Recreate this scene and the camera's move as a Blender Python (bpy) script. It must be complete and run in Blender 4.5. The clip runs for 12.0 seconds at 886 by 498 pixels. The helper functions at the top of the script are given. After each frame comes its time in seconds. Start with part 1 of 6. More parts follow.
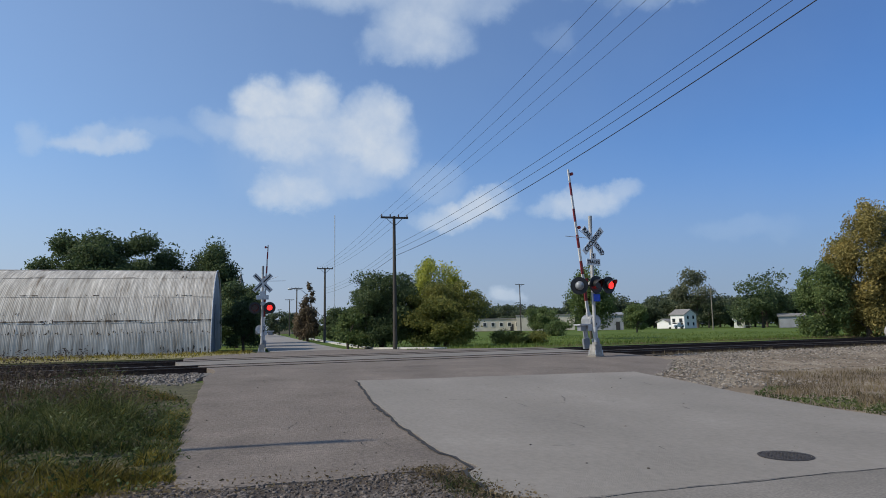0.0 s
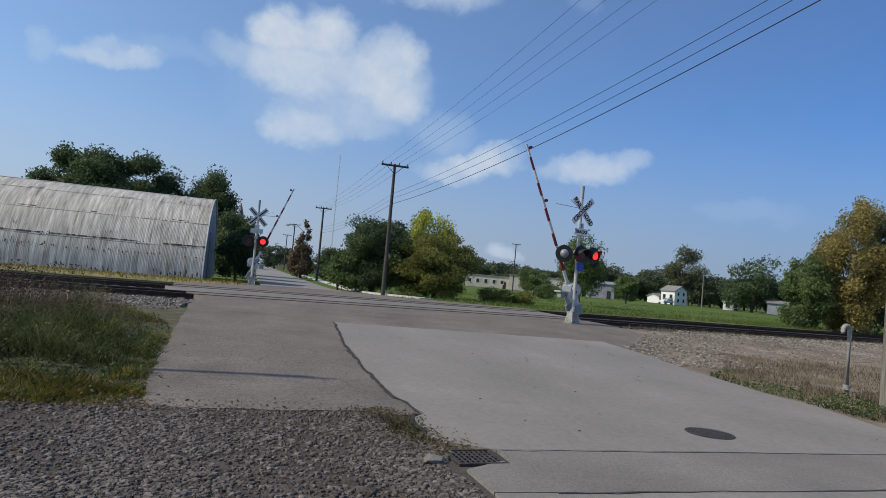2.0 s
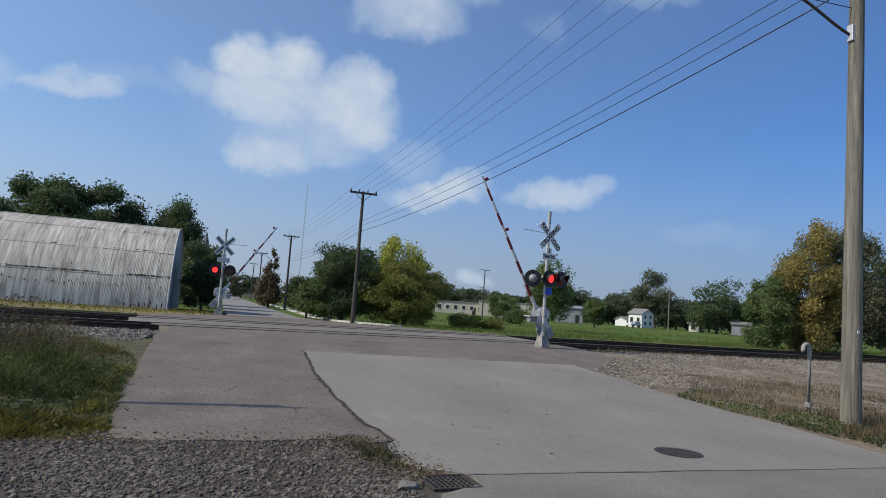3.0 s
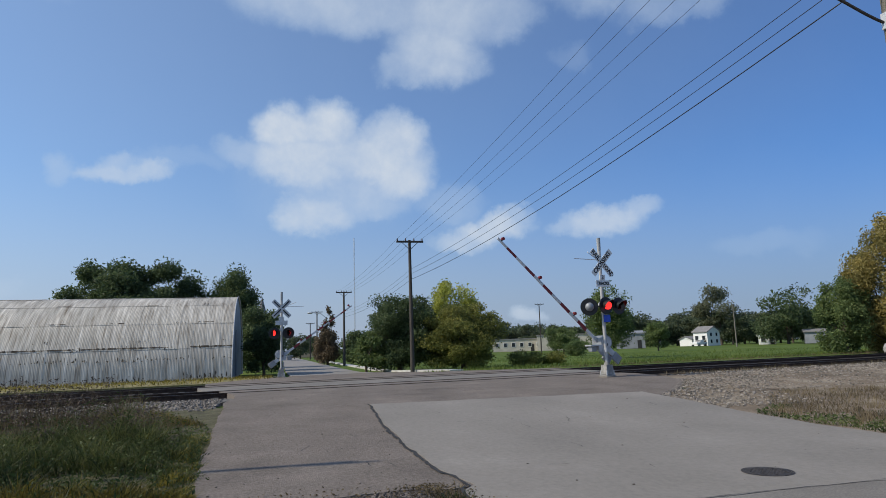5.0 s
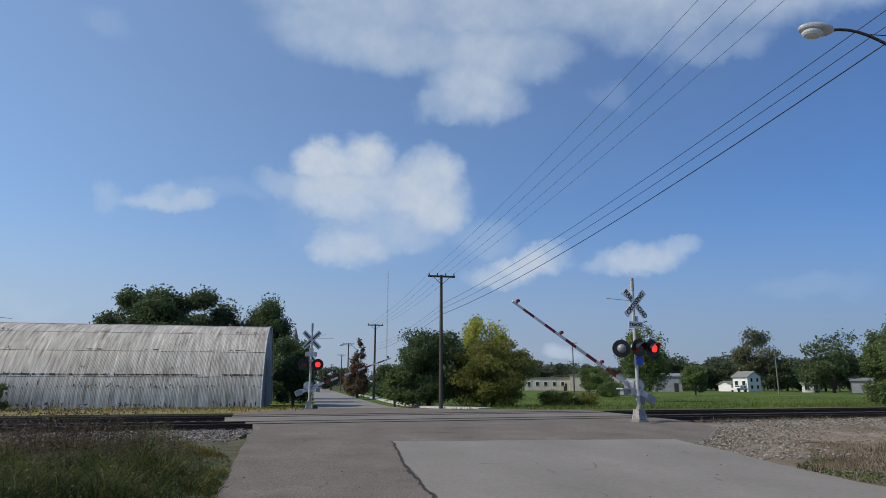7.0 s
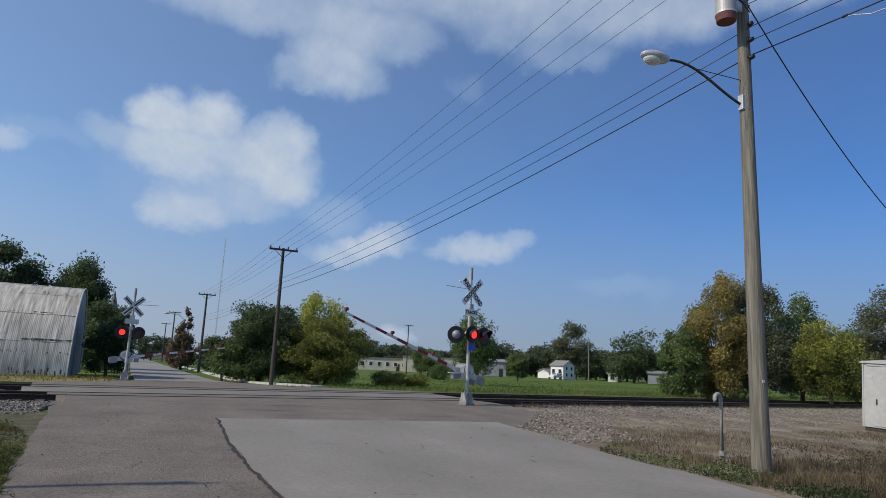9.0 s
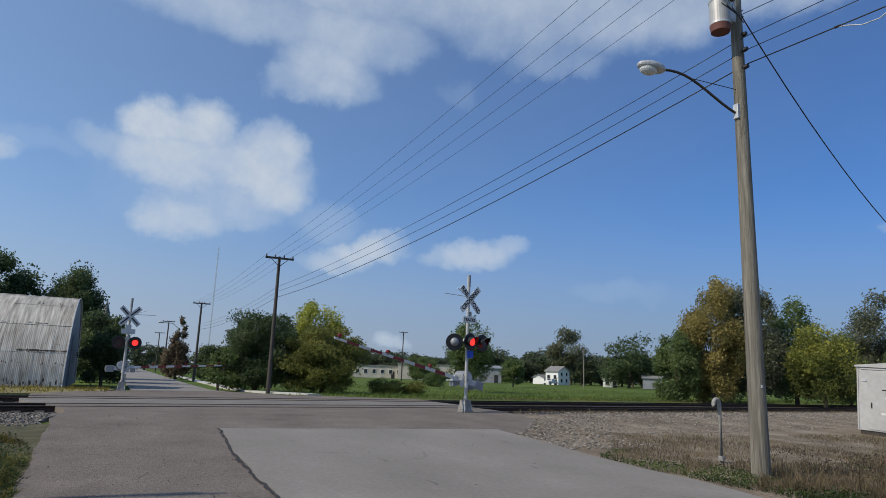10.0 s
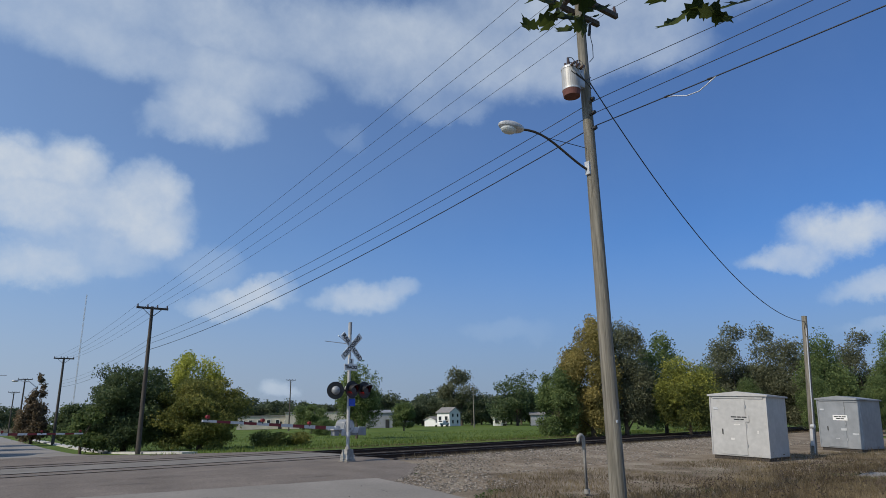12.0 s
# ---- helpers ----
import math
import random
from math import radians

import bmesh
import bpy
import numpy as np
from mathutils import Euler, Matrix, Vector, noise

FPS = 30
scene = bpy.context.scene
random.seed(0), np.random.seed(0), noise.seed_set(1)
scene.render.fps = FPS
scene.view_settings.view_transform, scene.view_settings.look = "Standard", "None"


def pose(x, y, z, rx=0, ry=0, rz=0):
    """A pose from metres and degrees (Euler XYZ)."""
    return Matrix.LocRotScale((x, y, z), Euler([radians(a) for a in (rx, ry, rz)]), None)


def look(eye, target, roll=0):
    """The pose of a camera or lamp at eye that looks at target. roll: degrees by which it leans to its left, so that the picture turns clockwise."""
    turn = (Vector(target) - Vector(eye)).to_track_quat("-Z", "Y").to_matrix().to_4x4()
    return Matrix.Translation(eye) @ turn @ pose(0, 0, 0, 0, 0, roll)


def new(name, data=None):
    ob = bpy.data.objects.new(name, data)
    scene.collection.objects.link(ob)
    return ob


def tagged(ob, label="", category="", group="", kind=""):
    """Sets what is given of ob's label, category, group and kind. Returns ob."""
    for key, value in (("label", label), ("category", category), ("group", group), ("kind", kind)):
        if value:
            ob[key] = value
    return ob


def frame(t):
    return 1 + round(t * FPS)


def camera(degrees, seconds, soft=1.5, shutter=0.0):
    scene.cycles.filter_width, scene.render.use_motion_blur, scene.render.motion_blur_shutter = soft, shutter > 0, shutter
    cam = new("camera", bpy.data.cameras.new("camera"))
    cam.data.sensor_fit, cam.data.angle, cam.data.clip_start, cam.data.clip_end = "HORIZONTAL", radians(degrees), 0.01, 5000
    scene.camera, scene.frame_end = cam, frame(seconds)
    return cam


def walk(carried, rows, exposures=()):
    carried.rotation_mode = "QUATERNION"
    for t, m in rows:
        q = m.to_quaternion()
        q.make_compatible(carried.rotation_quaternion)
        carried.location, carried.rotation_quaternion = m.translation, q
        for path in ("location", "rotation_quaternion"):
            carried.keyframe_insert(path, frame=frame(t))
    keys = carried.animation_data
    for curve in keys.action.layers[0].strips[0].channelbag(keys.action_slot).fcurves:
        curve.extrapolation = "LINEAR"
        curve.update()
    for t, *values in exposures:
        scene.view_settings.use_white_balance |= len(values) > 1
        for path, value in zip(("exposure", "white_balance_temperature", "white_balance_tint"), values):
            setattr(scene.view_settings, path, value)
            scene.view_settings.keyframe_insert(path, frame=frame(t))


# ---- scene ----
cam = camera(69.0, 12.0, soft=0.8)


PATH = [
    (0, (-0.102, 0.587, 1.49), (0.442, 2.497, 1.732), -1.0),
    (0.5, (-0.075, 0.292, 1.461), (0.358, 2.233, 1.674), 2.7),
    (1, (-0.058, 0.233, 1.48), (0.433, 2.147, 1.788), -1.5),
    (1.5, (0.048, 0.157, 1.521), (0.47, 2.11, 1.616), 1.8),
    (2, (0.122, 0.085, 1.573), (0.674, 2.005, 1.665), 5.1),
    (2.5, (0.071, 0.073, 1.551), (0.679, 1.973, 1.697), 6.2),
    (2.7, (0.079, 0.051, 1.56), (0.702, 1.945, 1.72), 5.5),
    (4.3, (0.08, -0.127, 1.549), (0.657, 1.77, 1.814), 0.1),
    (4.5, (0.065, -0.111, 1.553), (0.583, 1.802, 1.82), 1.4),
    (5, (0.018, -0.046, 1.547), (0.503, 1.87, 1.854), -1.9),
    (5.5, (-0.002, 0.056, 1.542), (0.399, 1.992, 1.845), -2.5),
    (6, (0.066, 0.114, 1.558), (0.307, 2.074, 1.875), -1.9),
    (6.5, (0.141, 0.065, 1.579), (0.398, 2.017, 1.931), -0.6),
    (7, (0.166, 0.0, 1.599), (0.545, 1.92, 2.013), 0.1),
    (7.5, (0.143, -0.07, 1.586), (0.63, 1.817, 2.033), 0.0),
    (7.7, (0.132, -0.076, 1.582), (0.689, 1.8, 1.994), 0.4),
    (9.3, (0.101, 0.069, 1.648), (0.959, 1.84, 2.006), 2.4),
    (9.5, (0.075, 0.073, 1.651), (0.934, 1.845, 2.003), 2.0),
    (10, (-0.068, 0.002, 1.659), (0.784, 1.77, 2.043), 2.1),
    (10.5, (-0.126, -0.061, 1.668), (1.013, 1.507, 2.164), 1.5),
    (11, (-0.033, -0.302, 1.697), (1.197, 1.193, 2.199), -0.6),
    (11.5, (0.049, -0.44, 1.713), (1.235, 1.1, 2.185), 1.0),
    (12, (0.046, -0.528, 1.746), (1.173, 1.043, 2.26), -1.0),
]
walk(cam, [(t, look(eye, target, roll)) for t, eye, target, roll in PATH], exposures=[(0.0, 0.0), (5.0, 0.0), (6.0, 0.04), (7.0, -0.1), (7.5, -0.08), (9.5, -0.12), (12.0, -0.1)])

# ---- light ----
SUN_EL, SUN_AZ = 40.0, -90.0      # degrees; azimuth clockwise from the street's direction
sun = new("sun", bpy.data.lights.new("sun", "SUN"))
sun.data.energy, sun.data.angle, sun.data.color = 3.7, radians(0.53), (1.0, 0.89, 0.72)
_d = Vector((math.sin(radians(SUN_AZ)) * math.cos(radians(SUN_EL)), math.cos(radians(SUN_AZ)) * math.cos(radians(SUN_EL)), math.sin(radians(SUN_EL))))
sun.matrix_world = look(_d * 300, (0, 0, 0))


def az_el(az, el):
    a, e = radians(az), radians(el)
    return Vector((math.sin(a) * math.cos(e), math.cos(a) * math.cos(e), math.sin(e)))


# clouds: azimuth right of the street, elevation, half width, half height (degrees), density
CLOUDS = [
    # the large cumulus
    (0.6, 19.6, 2.6, 2.1, 0.95),
    (4.1, 19.8, 3.0, 2.3, 0.95),
    (10.4, 18.7, 2.9, 2.3, 0.92),
    (7.2, 17.2, 5.2, 2.5, 0.92),
    (2.0, 16.6, 4.2, 2.8, 0.90),
    (10.8, 15.8, 3.0, 2.8, 0.80),
    (5.5, 14.0, 5.0, 2.2, 0.72),
    (3.0, 12.2, 3.4, 1.9, 0.90),
    (1.6, 11.5, 2.4, 1.4, 0.85),
    (-2.6, 17.2, 3.4, 1.5, 0.55),
    (7.5, 13.0, 4.2, 1.6, 0.60),
    (4.5, 15.8, 9.5, 5.5, 0.28),
    # wisp beside it
    (-12.4, 15.2, 3.3, 1.0, 0.75),
    (-12.8, 16.0, 1.5, 0.9, 0.60),
    (-16.6, 15.2, 1.3, 1.4, 0.45),
    (-8.5, 16.2, 4.5, 1.1, 0.28),
    # small clouds low over the crossing
    (18.7, 10.6, 3.6, 1.4, 0.90),
    (16.2, 9.9, 2.6, 1.1, 0.70),
    (20.8, 11.3, 2.0, 0.9, 0.60),
    (15.0, 13.0, 3.2, 1.6, 0.38),
    (28.0, 10.6, 3.3, 1.4, 0.82),
    (30.5, 11.4, 2.4, 1.0, 0.60),
    (25.2, 10.2, 1.8, 0.9, 0.60),
    (21.8, 3.0, 1.5, 0.8, 0.70),
    # high bank
    (2.0, 30.2, 6.5, 2.8, 0.68),
    (3.0, 33.5, 9.0, 3.0, 0.66),
    (13.0, 32.5, 9.0, 2.8, 0.72),
    (8.5, 29.2, 6.0, 2.5, 0.70),
    (15.0, 28.8, 6.0, 2.6, 0.72),
    (14.4, 26.0, 4.2, 2.8, 0.80),
    (11.4, 24.4, 2.8, 1.6, 0.70),
    (20.0, 29.0, 4.0, 2.5, 0.60),
    (27.0, 24.6, 2.2, 1.5, 0.28),
    (30.0, 33.0, 12.0, 3.4, 0.72),
    (33.5, 30.3, 6.5, 2.6, 0.62),
    (36.5, 27.6, 4.0, 1.7, 0.48),
    (44.0, 31.0, 9.0, 3.4, 0.74),
    (54.0, 31.2, 6.0, 3.0, 0.68),
    (50.0, 35.0, 14.0, 3.4, 0.70),
    # clouds over the cabinets
    (68.3, 13.6, 3.7, 1.7, 0.90),
    (64.6, 12.2, 3.3, 1.1, 0.75),
    (71.0, 13.5, 1.9, 1.3, 0.80),
    (71.0, 9.6, 4.3, 1.1, 0.72),
    (70.5, 6.2, 3.6, 0.8, 0.40),
    (41.0, 7.4, 4.5, 1.1, 0.26),
    # haze patches on the other side
    (-27.0, 9.8, 2.7, 1.6, 0.50),
    (-25.8, 5.8, 5.0, 1.2, 0.40),
    (-20.9, 6.0, 2.1, 0.9, 0.38),
    (-18.9, 27.6, 1.6, 1.2, 0.25),
]


def build_world():
    w = bpy.data.worlds.new("sky")
    scene.world = w
    w.use_nodes = True
    nt = w.node_tree
    nt.nodes.clear()
    N, L = nt.nodes.new, nt.links.new
    out, bg = N("ShaderNodeOutputWorld"), N("ShaderNodeBackground")
    sky = N("ShaderNodeTexSky")
    sky.sky_type, sky.sun_disc = "NISHITA", False
    sky.sun_elevation, sky.sun_rotation = radians(SUN_EL), radians(SUN_AZ)
    sky.air_density, sky.dust_density, sky.ozone_density = 1.0, 0.6, 2.0
    co = N("ShaderNodeTexCoord")
    # ragged edges: the direction is shifted by noise before the cloud shapes are met
    n1 = N("ShaderNodeTexNoise")
    n1.inputs["Scale"].default_value, n1.inputs["Detail"].default_value, n1.inputs["Roughness"].default_value = 8.0, 10.0, 0.62
    L(co.outputs["Generated"], n1.inputs["Vector"])
    sub = N("ShaderNodeVectorMath"); sub.operation = "SUBTRACT"
    L(n1.outputs["Color"], sub.inputs[0]); sub.inputs[1].default_value = (0.5, 0.5, 0.5)
    sc = N("ShaderNodeVectorMath"); sc.operation = "SCALE"
    L(sub.outputs[0], sc.inputs[0]); sc.inputs["Scale"].default_value = 0.1
    add = N("ShaderNodeVectorMath"); add.operation = "ADD"
    L(co.outputs["Generated"], add.inputs[0]); L(sc.outputs[0], add.inputs[1])
    total = None
    for az, el, hw, hh, dens in CLOUDS:
        c = az_el(az, el)
        right = Vector((math.cos(radians(az)), -math.sin(radians(az)), 0))
        up = right.cross(c)
        dx, dy = N("ShaderNodeVectorMath"), N("ShaderNodeVectorMath")
        for node, axis, half in ((dx, right, hw), (dy, up, hh)):
            node.operation = "DOT_PRODUCT"
            L(add.outputs[0], node.inputs[0])
            node.inputs[1].default_value = axis / math.tan(radians(half))
        front = N("ShaderNodeVectorMath"); front.operation = "DOT_PRODUCT"
        L(add.outputs[0], front.inputs[0]); front.inputs[1].default_value = c
        sq = [N("ShaderNodeMath"), N("ShaderNodeMath")]
        for s, src in zip(sq, (dx.outputs["Value"], dy.outputs["Value"])):
            s.operation = "MULTIPLY"; L(src, s.inputs[0]); L(src, s.inputs[1])
        r2 = N("ShaderNodeMath"); r2.operation = "ADD"; L(sq[0].outputs[0], r2.inputs[0]); L(sq[1].outputs[0], r2.inputs[1])
        fall = N("ShaderNodeMapRange"); fall.interpolation_type = "SMOOTHSTEP"
        L(r2.outputs[0], fall.inputs["Value"])
        fall.inputs["From Min"].default_value, fall.inputs["From Max"].default_value = 0.0, 1.85
        fall.inputs["To Min"].default_value, fall.inputs["To Max"].default_value = dens, 0.0
        gate = N("ShaderNodeMath"); gate.operation = "GREATER_THAN"; L(front.outputs["Value"], gate.inputs[0]); gate.inputs[1].default_value = 0.3
        m = N("ShaderNodeMath"); m.operation = "MULTIPLY"; L(fall.outputs[0], m.inputs[0]); L(gate.outputs[0], m.inputs[1])
        if total is None:
            total = m
        else:
            t = N("ShaderNodeMath"); t.operation = "SMOOTH_MAX"; t.inputs[2].default_value = 0.14
            L(total.outputs[0], t.inputs[0]); L(m.outputs[0], t.inputs[1]); total = t
    # faint wisps and inner relief
    n2 = N("ShaderNodeTexNoise")
    n2.inputs["Scale"].default_value, n2.inputs["Detail"].default_value, n2.inputs["Roughness"].default_value = 11.0, 8.0, 0.6
    L(co.outputs["Generated"], n2.inputs["Vector"])
    wis = N("ShaderNodeMapRange"); L(n2.outputs["Fac"], wis.inputs["Value"])
    wis.inputs["From Min"].default_value, wis.inputs["From Max"].default_value = 0.3, 0.7
    wis.inputs["To Min"].default_value, wis.inputs["To Max"].default_value = 0.66, 1.14
    clear = N("ShaderNodeMapRange"); L(total.outputs[0], clear.inputs["Value"])
    clear.inputs["From Min"].default_value = 0.07
    dens = N("ShaderNodeMath"); dens.operation = "MULTIPLY"; dens.use_clamp = True
    L(clear.outputs[0], dens.inputs[0]); L(wis.outputs[0], dens.inputs[1])
    # cloud colour: lit tops, greyer thin parts
    ramp = N("ShaderNodeValToRGB")
    ramp.color_ramp.elements[0].color = (4.0, 5.4, 7.2, 1)
    ramp.color_ramp.elements[1].color = (5.9, 6.5, 7.3, 1)
    L(dens.outputs[0], ramp.inputs["Fac"])
    mix = N("ShaderNodeMix"); mix.data_type = "RGBA"
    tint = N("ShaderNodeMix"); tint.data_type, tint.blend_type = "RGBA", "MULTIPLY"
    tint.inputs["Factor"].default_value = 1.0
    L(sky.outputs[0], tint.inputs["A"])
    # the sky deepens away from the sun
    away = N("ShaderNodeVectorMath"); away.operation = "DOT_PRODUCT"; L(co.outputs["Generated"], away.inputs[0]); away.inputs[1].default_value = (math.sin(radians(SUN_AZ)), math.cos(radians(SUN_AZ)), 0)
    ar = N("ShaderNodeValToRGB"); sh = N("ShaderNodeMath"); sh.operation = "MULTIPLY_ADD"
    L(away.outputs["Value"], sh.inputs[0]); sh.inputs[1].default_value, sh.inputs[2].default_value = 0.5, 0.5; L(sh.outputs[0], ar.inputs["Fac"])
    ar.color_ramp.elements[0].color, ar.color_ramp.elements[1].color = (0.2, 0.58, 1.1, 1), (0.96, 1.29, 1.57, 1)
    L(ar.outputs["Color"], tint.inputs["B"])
    # a thin bright veil, stronger towards the sun
    vf = N("ShaderNodeMapRange"); L(sh.outputs[0], vf.inputs["Value"])
    for k, v in zip(("From Min", "From Max", "To Min", "To Max"), (0.1, 0.65, 0.07, 0.25)):
        vf.inputs[k].default_value = v
    veil = N("ShaderNodeMix"); veil.data_type = "RGBA"
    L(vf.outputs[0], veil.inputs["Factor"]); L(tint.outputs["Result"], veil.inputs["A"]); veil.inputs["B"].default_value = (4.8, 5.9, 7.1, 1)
    # haze low over the horizon
    sep = N("ShaderNodeSeparateXYZ"); L(co.outputs["Generated"], sep.inputs[0])
    hz = N("ShaderNodeMapRange"); hz.interpolation_type = "SMOOTHSTEP"; L(sep.outputs["Z"], hz.inputs["Value"])
    for k, v in zip(("From Min", "From Max", "To Min", "To Max"), (0.0, 0.28, 0.85, 0.0)):
        hz.inputs[k].default_value = v
    haze = N("ShaderNodeMix"); haze.data_type = "RGBA"
    hc = N("ShaderNodeValToRGB")
    for el, p, c in zip(hc.color_ramp.elements, (0.15, 0.68), ((2.6, 3.1, 4.25, 1), (4.0, 4.55, 5.7, 1))):
        el.position, el.color = p, c
    L(sh.outputs[0], hc.inputs["Fac"])
    L(hz.outputs[0], haze.inputs["Factor"]); L(veil.outputs["Result"], haze.inputs["A"]); L(hc.outputs["Color"], haze.inputs["B"])
    L(dens.outputs[0], mix.inputs["Factor"]); L(haze.outputs["Result"], mix.inputs["A"]); L(ramp.outputs["Color"], mix.inputs["B"])
    L(mix.outputs["Result"], bg.inputs["Color"])
    bg.inputs["Strength"].default_value = 0.105
    L(bg.outputs[0], out.inputs["Surface"])


build_world()


# ---- materials ----
def surface(name, stops, scale=4.0, rough=0.85, bump=0.0, bump_scale=60.0, metal=0.0, detail=6.0, stretch=(1, 1, 1), second=None, spec=0.5, per_piece=0.0, island=False, spots=None):
    """A procedural surface: a colour ramp over noise, a second ramp multiplied in at another scale, and fine relief."""
    m = bpy.data.materials.new(name)
    m.use_nodes = True
    nt = m.node_tree
    N, L = nt.nodes.new, nt.links.new
    b = nt.nodes["Principled BSDF"]
    co = N("ShaderNodeTexCoord")
    mp = N("ShaderNodeMapping")
    mp.inputs["Scale"].default_value = stretch
    L(co.outputs["Object"], mp.inputs["Vector"])
    vec = mp.outputs["Vector"]
    if per_piece:
        oi = N("ShaderNodeObjectInfo")
        off = N("ShaderNodeVectorMath"); off.operation = "MULTIPLY_ADD"
        L(oi.outputs["Random"], off.inputs[0]); off.inputs[1].default_value = (37, 71, 53)
        L(vec, off.inputs[2]); vec = off.outputs[0]
    n = N("ShaderNodeTexNoise")
    n.inputs["Scale"].default_value, n.inputs["Detail"].default_value = scale, detail
    L(vec, n.inputs["Vector"])
    ramp = N("ShaderNodeValToRGB")
    els = ramp.color_ramp.elements
    while len(els) < len(stops):
        els.new(0.5)
    for e, (p, c) in zip(els, stops):
        e.position, e.color = p, (*c, 1)
    L(n.outputs["Fac"], ramp.inputs["Fac"])
    col = ramp.outputs["Color"]

    def times(a, fac_out, lo, hi, f0=0.3, f1=0.7):
        mr = N("ShaderNodeMapRange"); L(fac_out, mr.inputs["Value"])
        for k, v in zip(("From Min", "From Max", "To Min", "To Max"), (f0, f1, lo, hi)):
            mr.inputs[k].default_value = v
        mx = N("ShaderNodeVectorMath"); mx.operation = "SCALE"
        L(a, mx.inputs[0]); L(mr.outputs[0], mx.inputs["Scale"])
        return mx.outputs[0]

    if second:
        s2, lo, hi = second
        n2 = N("ShaderNodeTexNoise"); n2.inputs["Scale"].default_value, n2.inputs["Detail"].default_value = s2, 4
        L(vec, n2.inputs["Vector"])
        col = times(col, n2.outputs["Fac"], lo, hi)
    if spots:
        s3, lo, hi, f0, f1 = spots
        v = N("ShaderNodeTexVoronoi"); v.inputs["Scale"].default_value = s3
        L(vec, v.inputs["Vector"])
        col = times(col, v.outputs["Distance"], lo, hi, f0, f1)
    if per_piece:
        col = times(col, oi.outputs["Random"], 1 - per_piece, 1 + per_piece, 0, 1)
    if island:
        ge = N("ShaderNodeNewGeometry")
        col = times(col, ge.outputs["Random Per Island"], 0.4, 1.7, 0, 1)
    L(col, b.inputs["Base Color"])
    b.inputs["Roughness"].default_value, b.inputs["Metallic"].default_value = rough, metal
    b.inputs["Specular IOR Level"].default_value = spec
    if bump:
        n4 = N("ShaderNodeTexNoise"); n4.inputs["Scale"].default_value, n4.inputs["Detail"].default_value = bump_scale, 5
        L(vec, n4.inputs["Vector"])
        bp = N("ShaderNodeBump"); bp.inputs["Strength"].default_value, bp.inputs["Distance"].default_value = bump, 0.02
        L(n4.outputs["Fac"], bp.inputs["Height"]); L(bp.outputs[0], b.inputs["Normal"])
    return m


def plain(name, c, rough=0.6, metal=0.0, var=0.2, scale=9.0, bump=0.1):
    lo = tuple(v * (1 - var) for v in c)
    hi = tuple(min(1, v * (1 + var)) for v in c)
    return surface(name, [(0.3, lo), (0.7, hi)], scale=scale, rough=rough, metal=metal, bump=bump, bump_scale=40)


def leaf_material(name, dark, mid, light, through_light=0.35, turning=0.0):
    """Foliage: the colour varies leaf by leaf, with some light shining through."""
    m = bpy.data.materials.new(name)
    m.use_nodes = True
    nt = m.node_tree
    N, L = nt.nodes.new, nt.links.new
    nt.nodes.clear()
    out, d, t, mix = N("ShaderNodeOutputMaterial"), N("ShaderNodeBsdfPrincipled"), N("ShaderNodeBsdfTranslucent"), N("ShaderNodeMixShader")
    ge = N("ShaderNodeNewGeometry")
    co = N("ShaderNodeTexCoord")
    n = N("ShaderNodeTexNoise"); n.inputs["Scale"].default_value, n.inputs["Detail"].default_value = 0.55, 3
    L(co.outputs["Object"], n.inputs["Vector"])
    a = N("ShaderNodeMath"); a.operation = "MULTIPLY_ADD"
    L(ge.outputs["Random Per Island"], a.inputs[0]); a.inputs[1].default_value = 0.45
    s = N("ShaderNodeMath"); s.operation = "MULTIPLY_ADD"; L(n.outputs["Fac"], s.inputs[0]); s.inputs[1].default_value, s.inputs[2].default_value = 1.5, -0.5
    src = s.outputs[0]
    if turning:
        # colour moves along the ramp with height: darker low, lighter high
        sep = N("ShaderNodeSeparateXYZ"); L(co.outputs["Object"], sep.inputs[0])
        up = N("ShaderNodeMath"); up.operation = "MULTIPLY_ADD"; L(sep.outputs["Z"], up.inputs[0]); up.inputs[1].default_value = turning
        ad = N("ShaderNodeMath"); ad.operation = "SUBTRACT"; L(src, ad.inputs[0]); ad.inputs[1].default_value = turning * 4.2
        L(ad.outputs[0], up.inputs[2]); src = up.outputs[0]
    L(src, a.inputs[2])
    r = N("ShaderNodeValToRGB")
    e = r.color_ramp.elements
    e.new(0.5)
    for el, p, c in zip(e, (0.05, 0.45, 0.95), (dark, mid, light)):
        el.position, el.color = p, (*c, 1)
    L(a.outputs[0], r.inputs["Fac"])
    L(r.outputs["Color"], d.inputs["Base Color"]); L(r.outputs["Color"], t.inputs["Color"])
    d.inputs["Roughness"].default_value = 0.6
    d.inputs["Specular IOR Level"].default_value = 0.25
    mix.inputs["Fac"].default_value = through_light
    L(d.outputs[0], mix.inputs[1]); L(t.outputs[0], mix.inputs[2]); L(mix.outputs[0], out.inputs["Surface"])
    return m


def glow(name, c, strength):
    m = bpy.data.materials.new(name)
    m.use_nodes = True
    b = m.node_tree.nodes["Principled BSDF"]
    b.inputs["Base Color"].default_value = (*c, 1)
    b.inputs["Emission Color"].default_value = (*c, 1)
    b.inputs["Emission Strength"].default_value = strength
    return m


